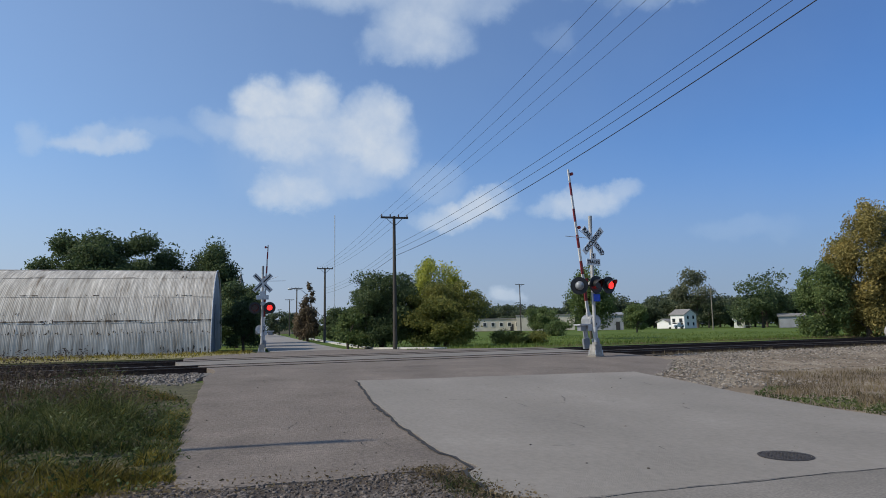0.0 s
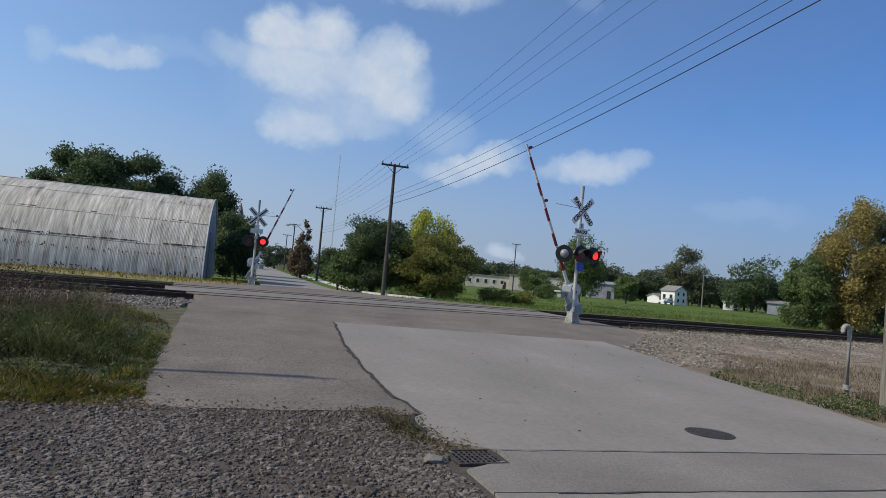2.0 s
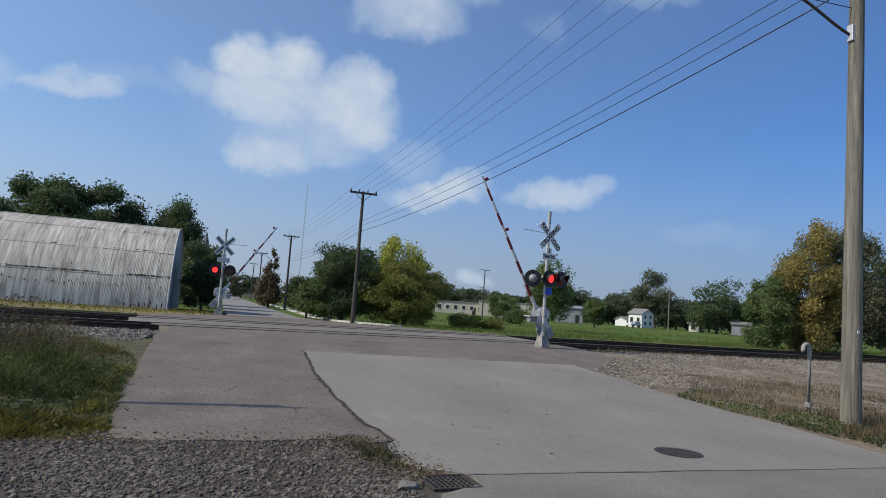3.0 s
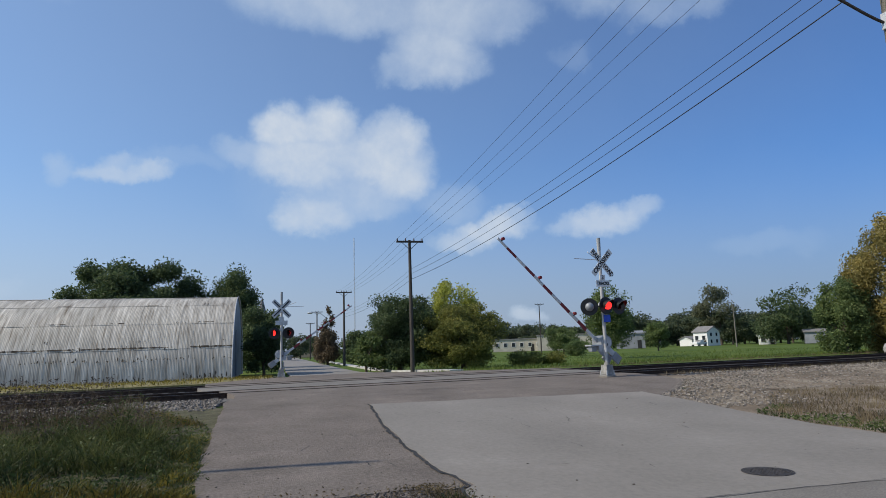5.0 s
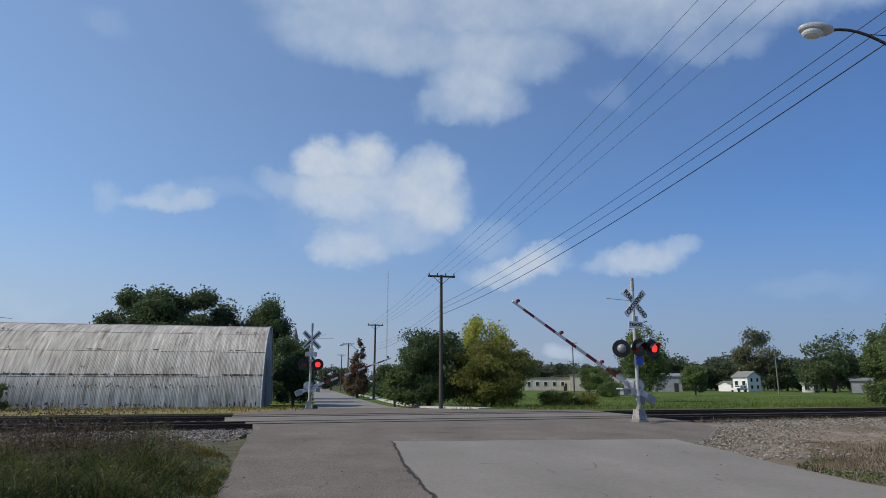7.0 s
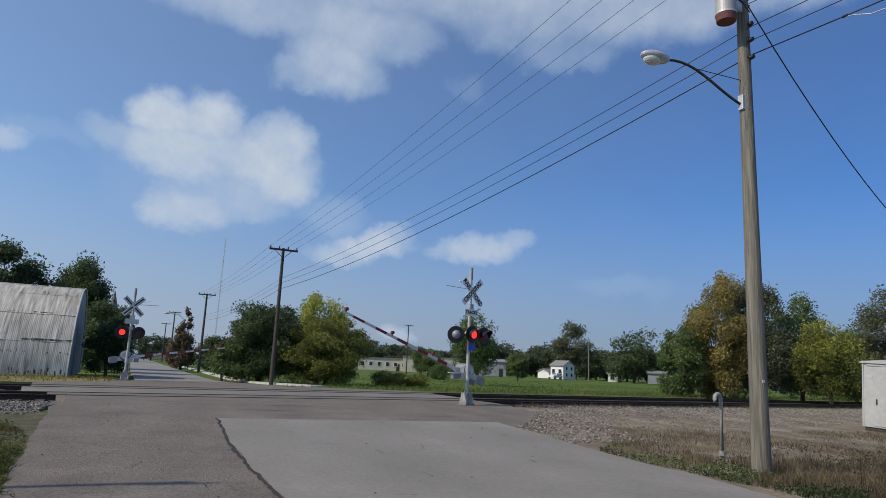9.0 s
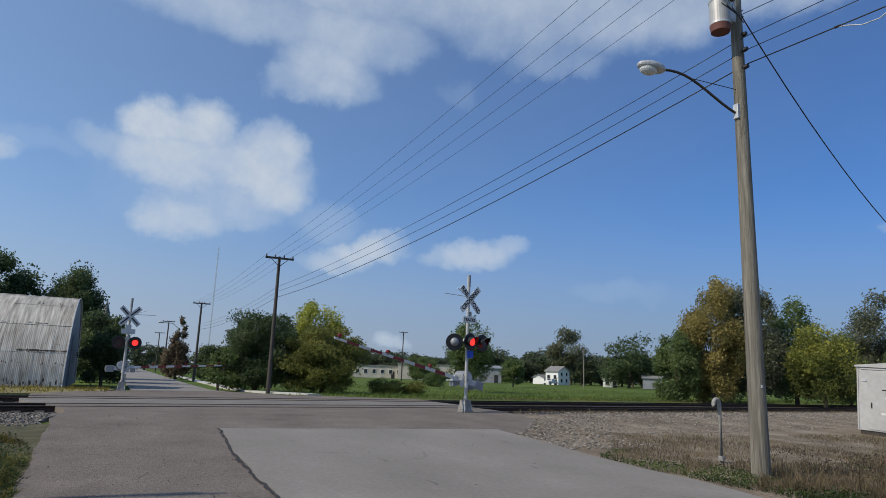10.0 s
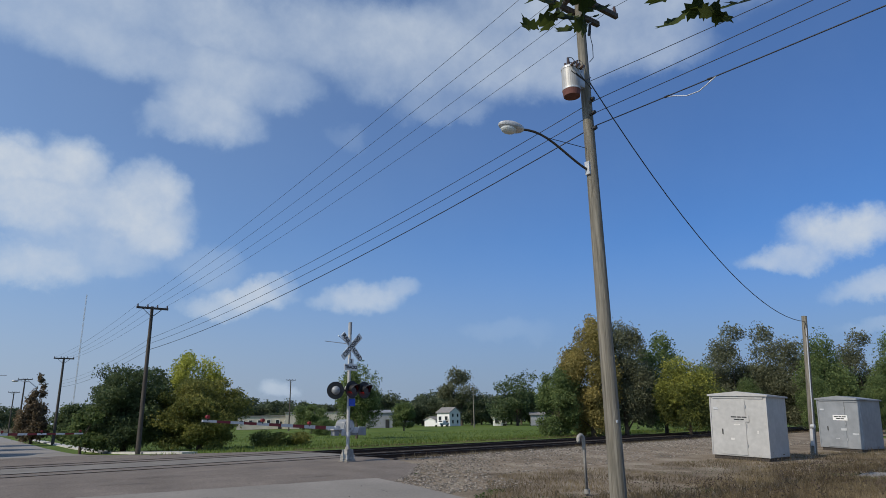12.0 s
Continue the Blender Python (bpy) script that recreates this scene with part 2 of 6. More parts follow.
M_ASPHALT = surface("worn_asphalt", [(0.25, (0.122, 0.103, 0.088)), (0.42, (0.153, 0.13, 0.11)), (0.58, (0.173, 0.147, 0.125)), (0.75, (0.21, 0.179, 0.152))], scale=0.9, spec=0.3, rough=0.92, bump=0.8, bump_scale=60, second=(24, 0.72, 1.26), detail=14, spots=(45, 0.72, 1.12, 0.05, 0.45))
M_STREET = surface("pale_street_asphalt", [(0.3, (0.205, 0.192, 0.176)), (0.7, (0.275, 0.258, 0.237))], scale=0.5, rough=0.9, bump=0.3, bump_scale=70, second=(30, 0.88, 1.1))
M_CONCRETE = surface("worn_concrete", [(0.25, (0.186, 0.169, 0.146)), (0.45, (0.213, 0.194, 0.168)), (0.6, (0.231, 0.21, 0.183)), (0.75, (0.268, 0.245, 0.214))], scale=0.55, stretch=(1, 0.65, 1), rough=0.88, bump=0.3, bump_scale=110, second=(16, 0.9, 1.08), detail=14, spots=(26, 0.84, 1.03, 0.02, 0.25))
M_OLDCONCRETE = surface("grimy_concrete", [(0.25, (0.15, 0.136, 0.117)), (0.5, (0.188, 0.171, 0.148)), (0.75, (0.235, 0.214, 0.187))], scale=0.8, rough=0.9, bump=0.35, bump_scale=110, second=(40, 0.78, 1.18), detail=12)
M_SIDEWALK = surface("pale_concrete", [(0.3, (0.42, 0.41, 0.38)), (0.7, (0.55, 0.54, 0.5))], scale=1.5, rough=0.9, bump=0.2, second=(30, 0.9, 1.08))
M_DIRT = surface("gravelly_dirt", [(0.25, (0.048, 0.038, 0.031)), (0.5, (0.076, 0.06, 0.049)), (0.75, (0.115, 0.093, 0.076))], scale=1.2, rough=0.95, bump=0.9, bump_scale=55, second=(50, 0.55, 1.35), detail=10)
M_LAWN = surface("lawn_ground", [(0.25, (0.06, 0.095, 0.02)), (0.5, (0.09, 0.135, 0.028)), (0.75, (0.14, 0.175, 0.042))], scale=0.12, spec=0.1, rough=0.95, bump=0.8, bump_scale=14, second=(5, 0.7, 1.25), detail=9)
M_SOIL = surface("weedy_soil", [(0.3, (0.05, 0.045, 0.024)), (0.5, (0.085, 0.08, 0.035)), (0.7, (0.13, 0.11, 0.065))], scale=2.2, rough=1.0, bump=0.8, bump_scale=30, second=(18, 0.6, 1.3))
M_VERGE = surface("dry_verge_soil", [(0.3, (0.12, 0.09, 0.058)), (0.5, (0.2, 0.155, 0.105)), (0.72, (0.3, 0.255, 0.19))], scale=0.7, rough=1.0, bump=0.8, bump_scale=30, second=(16, 0.65, 1.3), detail=9)
M_STONE = surface("crushed_limestone", [(0.3, (0.13, 0.113, 0.094)), (0.7, (0.25, 0.222, 0.188))], scale=14, rough=0.9, bump=0.3, island=True)
M_GRAVEL = surface("grey_gravel", [(0.3, (0.062, 0.052, 0.044)), (0.7, (0.145, 0.123, 0.105))], scale=14, rough=0.9, bump=0.3, island=True)
M_BROWNSTONE = surface("brown_gravel", [(0.3, (0.06, 0.044, 0.032)), (0.7, (0.14, 0.103, 0.074))], scale=14, rough=0.95, bump=0.3, island=True)
M_PIPE = surface("weathered_zinc", [(0.3, (0.24, 0.232, 0.215)), (0.7, (0.38, 0.37, 0.345))], scale=11, rough=0.8, metal=0.1, bump=0.2, second=(3, 0.75, 1.15))
M_BALLAST = surface("ballast_bed", [(0.3, (0.085, 0.076, 0.066)), (0.7, (0.2, 0.186, 0.165))], scale=7, rough=0.95, bump=1.0, bump_scale=22, second=(22, 0.55, 1.35))
M_RAIL = surface("rusty_rail", [(0.3, (0.035, 0.022, 0.016)), (0.7, (0.085, 0.05, 0.034))], scale=12, rough=0.75, metal=0.3, bump=0.3)
M_RAILTOP = plain("polished_rail_head", (0.2, 0.185, 0.17), rough=0.5, metal=0.7)
M_OILY_SHADE = surface("oily_shaded_ballast", [(0.3, (0.03, 0.024, 0.018)), (0.7, (0.085, 0.068, 0.052))], scale=7, rough=0.95, bump=1.0, bump_scale=22, second=(22, 0.55, 1.35))
M_TIE = surface("creosote_tie", [(0.3, (0.025, 0.02, 0.016)), (0.7, (0.065, 0.052, 0.042))], scale=10, rough=0.9, bump=0.5, stretch=(1, 6, 1), per_piece=0.3)
M_WOODPOLE = surface("weathered_pole_wood", [(0.25, (0.1, 0.09, 0.072)), (0.45, (0.185, 0.17, 0.138)), (0.6, (0.235, 0.217, 0.178)), (0.8, (0.32, 0.298, 0.25))], scale=6, rough=0.9, bump=0.9, bump_scale=26, stretch=(5, 5, 0.22), second=(1.6, 0.66, 1.22), detail=9)
M_DARKPOLE = surface("tarred_pole_wood", [(0.3, (0.035, 0.03, 0.026)), (0.7, (0.085, 0.072, 0.06))], scale=5, rough=0.85, bump=0.5, stretch=(4, 4, 0.35))
M_GALV = surface("galvanised_steel", [(0.3, (0.42, 0.43, 0.44)), (0.7, (0.58, 0.59, 0.6))], scale=7, rough=0.5, metal=0.35, bump=0.1, second=(2, 0.85, 1.1))
M_SILVER = surface("aluminium_paint", [(0.3, (0.4, 0.395, 0.385)), (0.7, (0.47, 0.465, 0.45))], scale=6, rough=0.5, metal=0.2, bump=0.1, second=(1.4, 0.92, 1.06))
M_CABGREY = surface("grey_cabinet_paint", [(0.3, (0.235, 0.25, 0.265)), (0.7, (0.28, 0.295, 0.31))], scale=5, rough=0.5, metal=0.2, bump=0.1, second=(1.2, 0.9, 1.08))
M_BLACK = plain("black_enamel", (0.012, 0.012, 0.013), rough=0.45)
M_WHITE = plain("white_paint", (0.74, 0.74, 0.72), rough=0.55, var=0.08)
M_LETTER = plain("black_lettering", (0.008, 0.008, 0.008), rough=0.6)
M_REDTAPE = plain("red_reflective", (0.2, 0.018, 0.02), rough=0.45)
M_WHITETAPE = plain("white_reflective", (0.6, 0.59, 0.57), rough=0.4, var=0.1)
M_BLUE = plain("blue_enamel", (0.015, 0.07, 0.5), rough=0.4)
M_LENS = plain("dark_red_glass", (0.022, 0.004, 0.004), rough=0.15)
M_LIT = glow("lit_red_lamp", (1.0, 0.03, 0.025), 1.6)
M_GATELAMP = glow("gate_lamp_glass", (0.16, 0.008, 0.008), 0.12)
M_WIRE = plain("black_cable", (0.012, 0.012, 0.014), rough=0.5)
M_INSULATOR = plain("brown_porcelain", (0.06, 0.035, 0.025), rough=0.25)
M_BARK = surface("bark", [(0.3, (0.05, 0.04, 0.03)), (0.7, (0.13, 0.105, 0.08))], scale=9, rough=0.95, bump=0.8, bump_scale=25, stretch=(3, 3, 0.6))
M_IRON = surface("cast_iron", [(0.3, (0.035, 0.03, 0.026)), (0.7, (0.085, 0.072, 0.062))], scale=20, rough=0.7, metal=0.4, bump=0.4, bump_scale=90)
M_CRACK = plain("bitumen_filler", (0.03, 0.028, 0.026), rough=0.85)
M_PIT = plain("pit_shade", (0.025, 0.02, 0.015), rough=1.0)
M_DARKDOOR = plain("dark_opening", (0.02, 0.02, 0.02), rough=0.7)
M_ROOFGREY = surface("grey_shingles", [(0.3, (0.16, 0.155, 0.15)), (0.7, (0.25, 0.24, 0.235))], scale=3, rough=0.9, bump=0.3)
M_BEIGE = plain("pale_stucco", (0.5, 0.46, 0.38), rough=0.9, var=0.12, scale=0.7)
M_BROWNWALL = plain("tan_block_wall", (0.33, 0.26, 0.18), rough=0.9, var=0.2, scale=0.7)
M_GREYMETAL = plain("grey_steel_siding", (0.24, 0.25, 0.265), rough=0.6, var=0.15, scale=0.8)
M_GLASS = plain("dark_window_glass", (0.03, 0.035, 0.04), rough=0.08, var=0.1)
M_DRYLAWN = surface("dry_lawn", [(0.3, (0.12, 0.11, 0.035)), (0.5, (0.2, 0.17, 0.06)), (0.7, (0.26, 0.225, 0.1))], scale=0.6, rough=1.0, bump=0.8, bump_scale=20, second=(9, 0.7, 1.25))
M_RUBBER = plain("worn_rubber_filler", (0.085, 0.073, 0.062), rough=0.9)
M_RUST = plain("rusty_red", (0.14, 0.055, 0.045), rough=0.8)

GREEN = leaf_material("green_leaves", (0.065, 0.092, 0.036), (0.13, 0.185, 0.065), (0.26, 0.31, 0.115), 0.45)
DARKGREEN = leaf_material("dark_green_leaves", (0.045, 0.068, 0.032), (0.088, 0.125, 0.055), (0.165, 0.21, 0.088), 0.42)
YELLOWGREEN = leaf_material("turning_leaves", (0.09, 0.11, 0.034), (0.24, 0.26, 0.06), (0.56, 0.53, 0.1), 0.45, 0.11)
OLIVELEAF = leaf_material("olive_gold_leaves", (0.062, 0.08, 0.024), (0.15, 0.168, 0.046), (0.36, 0.33, 0.08), 0.42)
YELLOWTOP = leaf_material("bright_yellow_leaves", (0.12, 0.15, 0.035), (0.33, 0.36, 0.07), (0.6, 0.59, 0.12), 0.45)
GOLD = leaf_material("autumn_gold_leaves", (0.1, 0.1, 0.036), (0.27, 0.23, 0.076), (0.52, 0.42, 0.15), 0.42)
PALEGREEN = leaf_material("silvery_green_leaves", (0.065, 0.074, 0.042), (0.14, 0.152, 0.088), (0.26, 0.27, 0.165), 0.42)
RUSSET = leaf_material("russet_needles", (0.085, 0.068, 0.046), (0.17, 0.132, 0.085), (0.27, 0.21, 0.135), 0.35)
WEEDHEAD = leaf_material("dry_seed_heads", (0.04, 0.03, 0.024), (0.095, 0.07, 0.052), (0.17, 0.13, 0.095), 0.25)
LAWNBLADE = leaf_material("lawn_blades", (0.055, 0.088, 0.017), (0.1, 0.145, 0.027), (0.175, 0.205, 0.046), 0.35)
FARWOOD = leaf_material("far_wood_leaves", (0.055, 0.075, 0.045), (0.092, 0.12, 0.066), (0.155, 0.18, 0.1), 0.35)
GRASS = leaf_material("grass_blades", (0.012, 0.02, 0.007), (0.043, 0.061, 0.016), (0.2, 0.205, 0.07), 0.4)
WEED = leaf_material("weed_leaves", (0.018, 0.032, 0.009), (0.052, 0.082, 0.022), (0.16, 0.185, 0.07))
OLIVE = leaf_material("yellowing_grass", (0.055, 0.05, 0.012), (0.185, 0.155, 0.026), (0.44, 0.36, 0.07), 0.4)
DRYGRASS = leaf_material("dry_weeds", (0.055, 0.042, 0.025), (0.15, 0.115, 0.064), (0.33, 0.265, 0.155), 0.4)


# ---- mesh helpers ----
def mesh_of(name, bm, material, smooth=False):
    me = bpy.data.meshes.new(name)
    bm.normal_update()
    bm.to_mesh(me)
    bm.free()
    me.materials.append(material)
    if smooth:
        me.shade_smooth()
    return me


def part(name, bm, material, parent=None, label="", smooth=False, m=None):
    ob = new(name, mesh_of(name, bm, material, smooth))
    ob.parent = parent
    if m is not None:
        ob.matrix_basis = m
    if label:
        tagged(ob, label)
    return ob


def raw(name, verts, faces, material, parent=None, label="", smooth=False):
    me = bpy.data.meshes.new(name)
    me.from_pydata([tuple(v) for v in verts], [], faces)
    me.materials.append(material)
    if smooth:
        me.shade_smooth()
    ob = new(name, me)
    ob.parent = parent
    if label:
        tagged(ob, label)
    return ob


def thing(name, m, label, category, group=""):
    e = new(name)
    e.empty_display_size = 0.2
    e.matrix_basis = m
    return tagged(e, label, category, group)


def box(sx, sy, sz, x=0, y=0, z=0, bevel=0.0, bm=None, m=None):
    """A box centred at x, y, z."""
    bm = bm or bmesh.new()
    t = (m or Matrix()) @ Matrix.Translation((x, y, z)) @ Matrix.Diagonal((sx, sy, sz, 1))
    got = bmesh.ops.create_cube(bm, size=1, matrix=t)
    if bevel:
        es = list({e for v in got["verts"] for e in v.link_edges})
        bmesh.ops.bevel(bm, geom=es, offset=bevel, segments=2, affect="EDGES", profile=0.5)
    return bm


def rod(a, b, r1, r2=None, seg=12, bm=None):
    """A round bar from a to b."""
    bm = bm or bmesh.new()
    a, b = Vector(a), Vector(b)
    d = b - a
    q = d.to_track_quat("Z", "Y").to_matrix().to_4x4()
    bmesh.ops.create_cone(bm, cap_ends=True, segments=seg, radius1=r1, radius2=r1 if r2 is None else r2, depth=d.length, matrix=Matrix.Translation((a + b) / 2) @ q)
    return bm


def ball(r, x=0, y=0, z=0, sx=1, sy=1, sz=1, bm=None, seg=12):
    bm = bm or bmesh.new()
    bmesh.ops.create_uvsphere(bm, u_segments=seg, v_segments=max(6, seg // 2), radius=r, matrix=Matrix.Translation((x, y, z)) @ Matrix.Diagonal((sx, sy, sz, 1)))
    return bm


def tube_data(points, r, seg=6):
    """Vertices and faces of a round cable through points."""
    vs, fs = [], []
    P = [Vector(p) for p in points]
    for i, p in enumerate(P):
        d = (P[min(i + 1, len(P) - 1)] - P[max(i - 1, 0)]).normalized()
        u = d.cross(Vector((0, 0, 1)))
        u = u.normalized() if u.length > 1e-4 else Vector((1, 0, 0))
        w = u.cross(d)
        for k in range(seg):
            a = 2 * math.pi * k / seg
            vs.append(p + r * (math.cos(a) * u + math.sin(a) * w))
        if i:
            for k in range(seg):
                q = (i - 1) * seg
                fs.append((q + k, q + (k + 1) % seg, q + seg + (k + 1) % seg, q + seg + k))
    fs.append(tuple(range(seg - 1, -1, -1)))
    fs.append(tuple(range(len(vs) - seg, len(vs))))
    return vs, fs


def sagging(a, b, sag, n=18):
    a, b = Vector(a), Vector(b)
    return [a.lerp(b, i / n) - Vector((0, 0, 4 * sag * (i / n) * (1 - i / n))) for i in range(n + 1)]


def text_part(word, size, material, parent, m, name="lettering"):
    cu = bpy.data.curves.new(name, "FONT")
    cu.body, cu.size, cu.align_x, cu.align_y, cu.extrude = word, size, "CENTER", "CENTER", 0.002
    cu.offset = 0.006
    tmp = bpy.data.objects.new(name, cu)
    me = bpy.data.meshes.new_from_object(tmp)
    bpy.data.objects.remove(tmp)
    me.materials.clear()
    me.materials.append(material)
    ob = new(name, me)
    ob.parent = parent
    ob.matrix_basis = m
    return ob


# ---- the lie of the land ----
SKEW = 0.125         # the tracks run a little askew to the street


def smooth(a, b, t):
    t = min(1, max(0, (t - a) / (b - a)))
    return t * t * (3 - 2 * t)


def G(x, y):
    """Height of the ground: level by the driveway, a low rise under the tracks, level again beyond."""
    q = y - SKEW * x
    return 0.4 * smooth(8, 19, q) - 0.28 * smooth(31, 48, q)


def on(x, y, dz=0.0):
    return (x, y, G(x, y) + dz)


def lerp_edge(pts, y):
    for (y0, x0), (y1, x1) in zip(pts, pts[1:]):
        if y <= y1:
            return x0 + (x1 - x0) * (y - y0) / (y1 - y0) if y > y0 else x0
    return pts[-1][1]


def slab(name, left, right, y0, y1, material, lift=0.01, nx=12, step=0.6, label="", depth=0.15, rag=0.0, kind="structure", parent=None, skew=0.0):
    """A paved strip between two edges, following the ground, with a skirt that goes into it."""
    ny = max(2, int((y1 - y0) / step))
    vs, fs = [], []
    for j in range(ny + 1):
        y = y0 + (y1 - y0) * j / ny
        xl, xr = lerp_edge(left, y), lerp_edge(right, y)
        for i in range(nx + 1):
            x = xl + (xr - xl) * i / nx
            yy = y
            if rag and i in (0, nx):
                x += rag * (noise.noise((3.1 * i, y * 0.55, 3)) + 0.35 * noise.noise((5.3 * i, y * 2.4, 8)))
            if rag and j in (0, ny):
                yy += rag * noise.noise((x * 2.1, y * 1.3, 9))
            yy += skew * x
            vs.append((x, yy, G(x, yy) + lift))
    W = nx + 1
    for j in range(ny):
        for i in range(nx):
            a = j * W + i
            fs.append((a, a + 1, a + W + 1, a + W))
    ring = list(range(W)) + [j * W + nx for j in range(1, ny + 1)] + [ny * W + i for i in range(nx - 1, -1, -1)] + [j * W for j in range(ny - 1, 0, -1)]
    base = len(vs)
    vs += [(vs[k][0], vs[k][1], vs[k][2] - depth) for k in ring]
    for k in range(len(ring)):
        n = (k + 1) % len(ring)
        fs.append((ring[n], ring[k], base + k, base + n))
    ob = raw(name, vs, fs, material, parent)
    if parent is None:
        tagged(ob, label, kind=kind)
    return ob


# ---- the large structure ----
def build_ground():
    xs = sorted(set([-600, -400, -250, -160, -110, -80] + list(range(-60, 81, 2)) + [100, 140, 190, 260, 400, 600]))
    ys = sorted(set([-60, -30, -15] + list(range(-8, 62, 1)) + list(range(62, 110, 6)) + [130, 170, 220, 300, 450, 700, 1000]))
    vs = [(x, y, G(x, y) + (0.03 * noise.noise((x * 0.3, y * 0.3, 0)) if abs(x) < 70 and y < 100 else 0) - 0.065 - (0.32 * smooth(17.6, 19.2, y - SKEW * x) * (1 - smooth(29.8, 31.4, y - SKEW * x)) if x < 0 or x > 13.9 else 0)) for y in ys for x in xs]
    W = len(xs)
    fs = [(j * W + i, j * W + i + 1, (j + 1) * W + i + 1, (j + 1) * W + i) for j in range(len(ys) - 1) for i in range(W - 1)]
    ob = raw("ground", vs, fs, M_LAWN, smooth=True)
    tagged(ob, "level mown lawn and weedy verge reaching to the horizon", "ground", kind="structure")


APRON_L = [(7.2, -0.8), (9.4, -1.07), (10.9, -1.14), (13.9, -1.25), (16.2, -1.3), (20.3, -1.3), (25.4, -2.7), (29.5, -3.1), (33, -1.6), (36, 0.4), (40, 0.6)]
APRON_R = [(7.2, 2.25), (14.7, 2.25), (14.76, 9.3), (15.6, 10.2), (16.6, 11.1), (18, 12.2), (21.7, 12.9), (28.5, 13.45), (31, 13.6), (32.6, 9.6), (34.2, 7.2), (36, 6.2), (40, 5.6)]


def build_paving():
    slab("road_asphalt", APRON_L, APRON_R, 7.3, 40, M_ASPHALT, lift=0.012, nx=16, step=0.2, rag=0.16,
         label="patched brown-grey asphalt road over the rail crossing")
    slab("road_street", [(40, 0.6), (60, 0.35), (400, 0.6)], [(40, 5.6), (60, 5.3), (400, 5.8)], 39.9, 400, M_STREET, lift=0.008, nx=4, step=6, label="pale worn asphalt street running straight away")
    slab("driveway", [(-12, -16), (4, -16), (7.6, -16)], [(-12, 2.9), (7.6, 2.9)], -12, 7.75, M_DIRT, lift=-0.004, nx=30, step=0.4, rag=0.3, label="loose grey gravel driveway")
    slab("verge_gravel_right", [(13, 11.9), (19, 12.6)], [(13, 70), (19, 70)], 13.4, 18.7, M_VERGE, lift=-0.01, nx=30, step=0.5, rag=0.5, skew=SKEW, label="bare gravelly ground beside the tracks")
    slab("verge_right", [(-10, 9.0), (16, 9.0), (16.1, 11.2), (19, 12.2)], [(-10, 70), (19, 70)], -10, 18.6, M_VERGE, lift=-0.02, nx=30, step=0.6, rag=0.3, label="dry weedy verge of brown soil and gravel")
    slab("verge_left", [(7, -40), (20, -40)], [(7, -0.4), (20, -1.2)], 7.35, 16.4, M_SOIL, lift=-0.01, nx=24, step=0.5, rag=0.3, label="weedy soil beside the driveway")
    slab("ballast_verge", [(10, -40), (20, -40)], [(10, -1.2), (20, -1.5)], 15.6, 19.4, M_BALLAST, lift=-0.015, nx=30, step=0.4, rag=0.4, skew=SKEW, label="pale ballast spilled beside the tracks")
    slab("verge_far", [(28, -60), (46, -60)], [(28, -2.6), (36, -0.6), (46, -0.2)], 30.7, 46.5, M_DRYLAWN, lift=-0.012, nx=30, step=0.8, rag=0.4, skew=SKEW, label="dry yellowing grass between the tracks and the shed")
    slab("sidewalk", [(34, 9.0), (39, 8.3), (45, 7.55), (52, 6.95), (110, 7.2)], [(34, 9.75), (39, 9.05), (45, 8.3), (52, 7.7), (110, 7.95)], 34.5, 110, M_SIDEWALK, lift=0.045, nx=3, step=1.5, label="pale concrete sidewalk strip through the lawn")


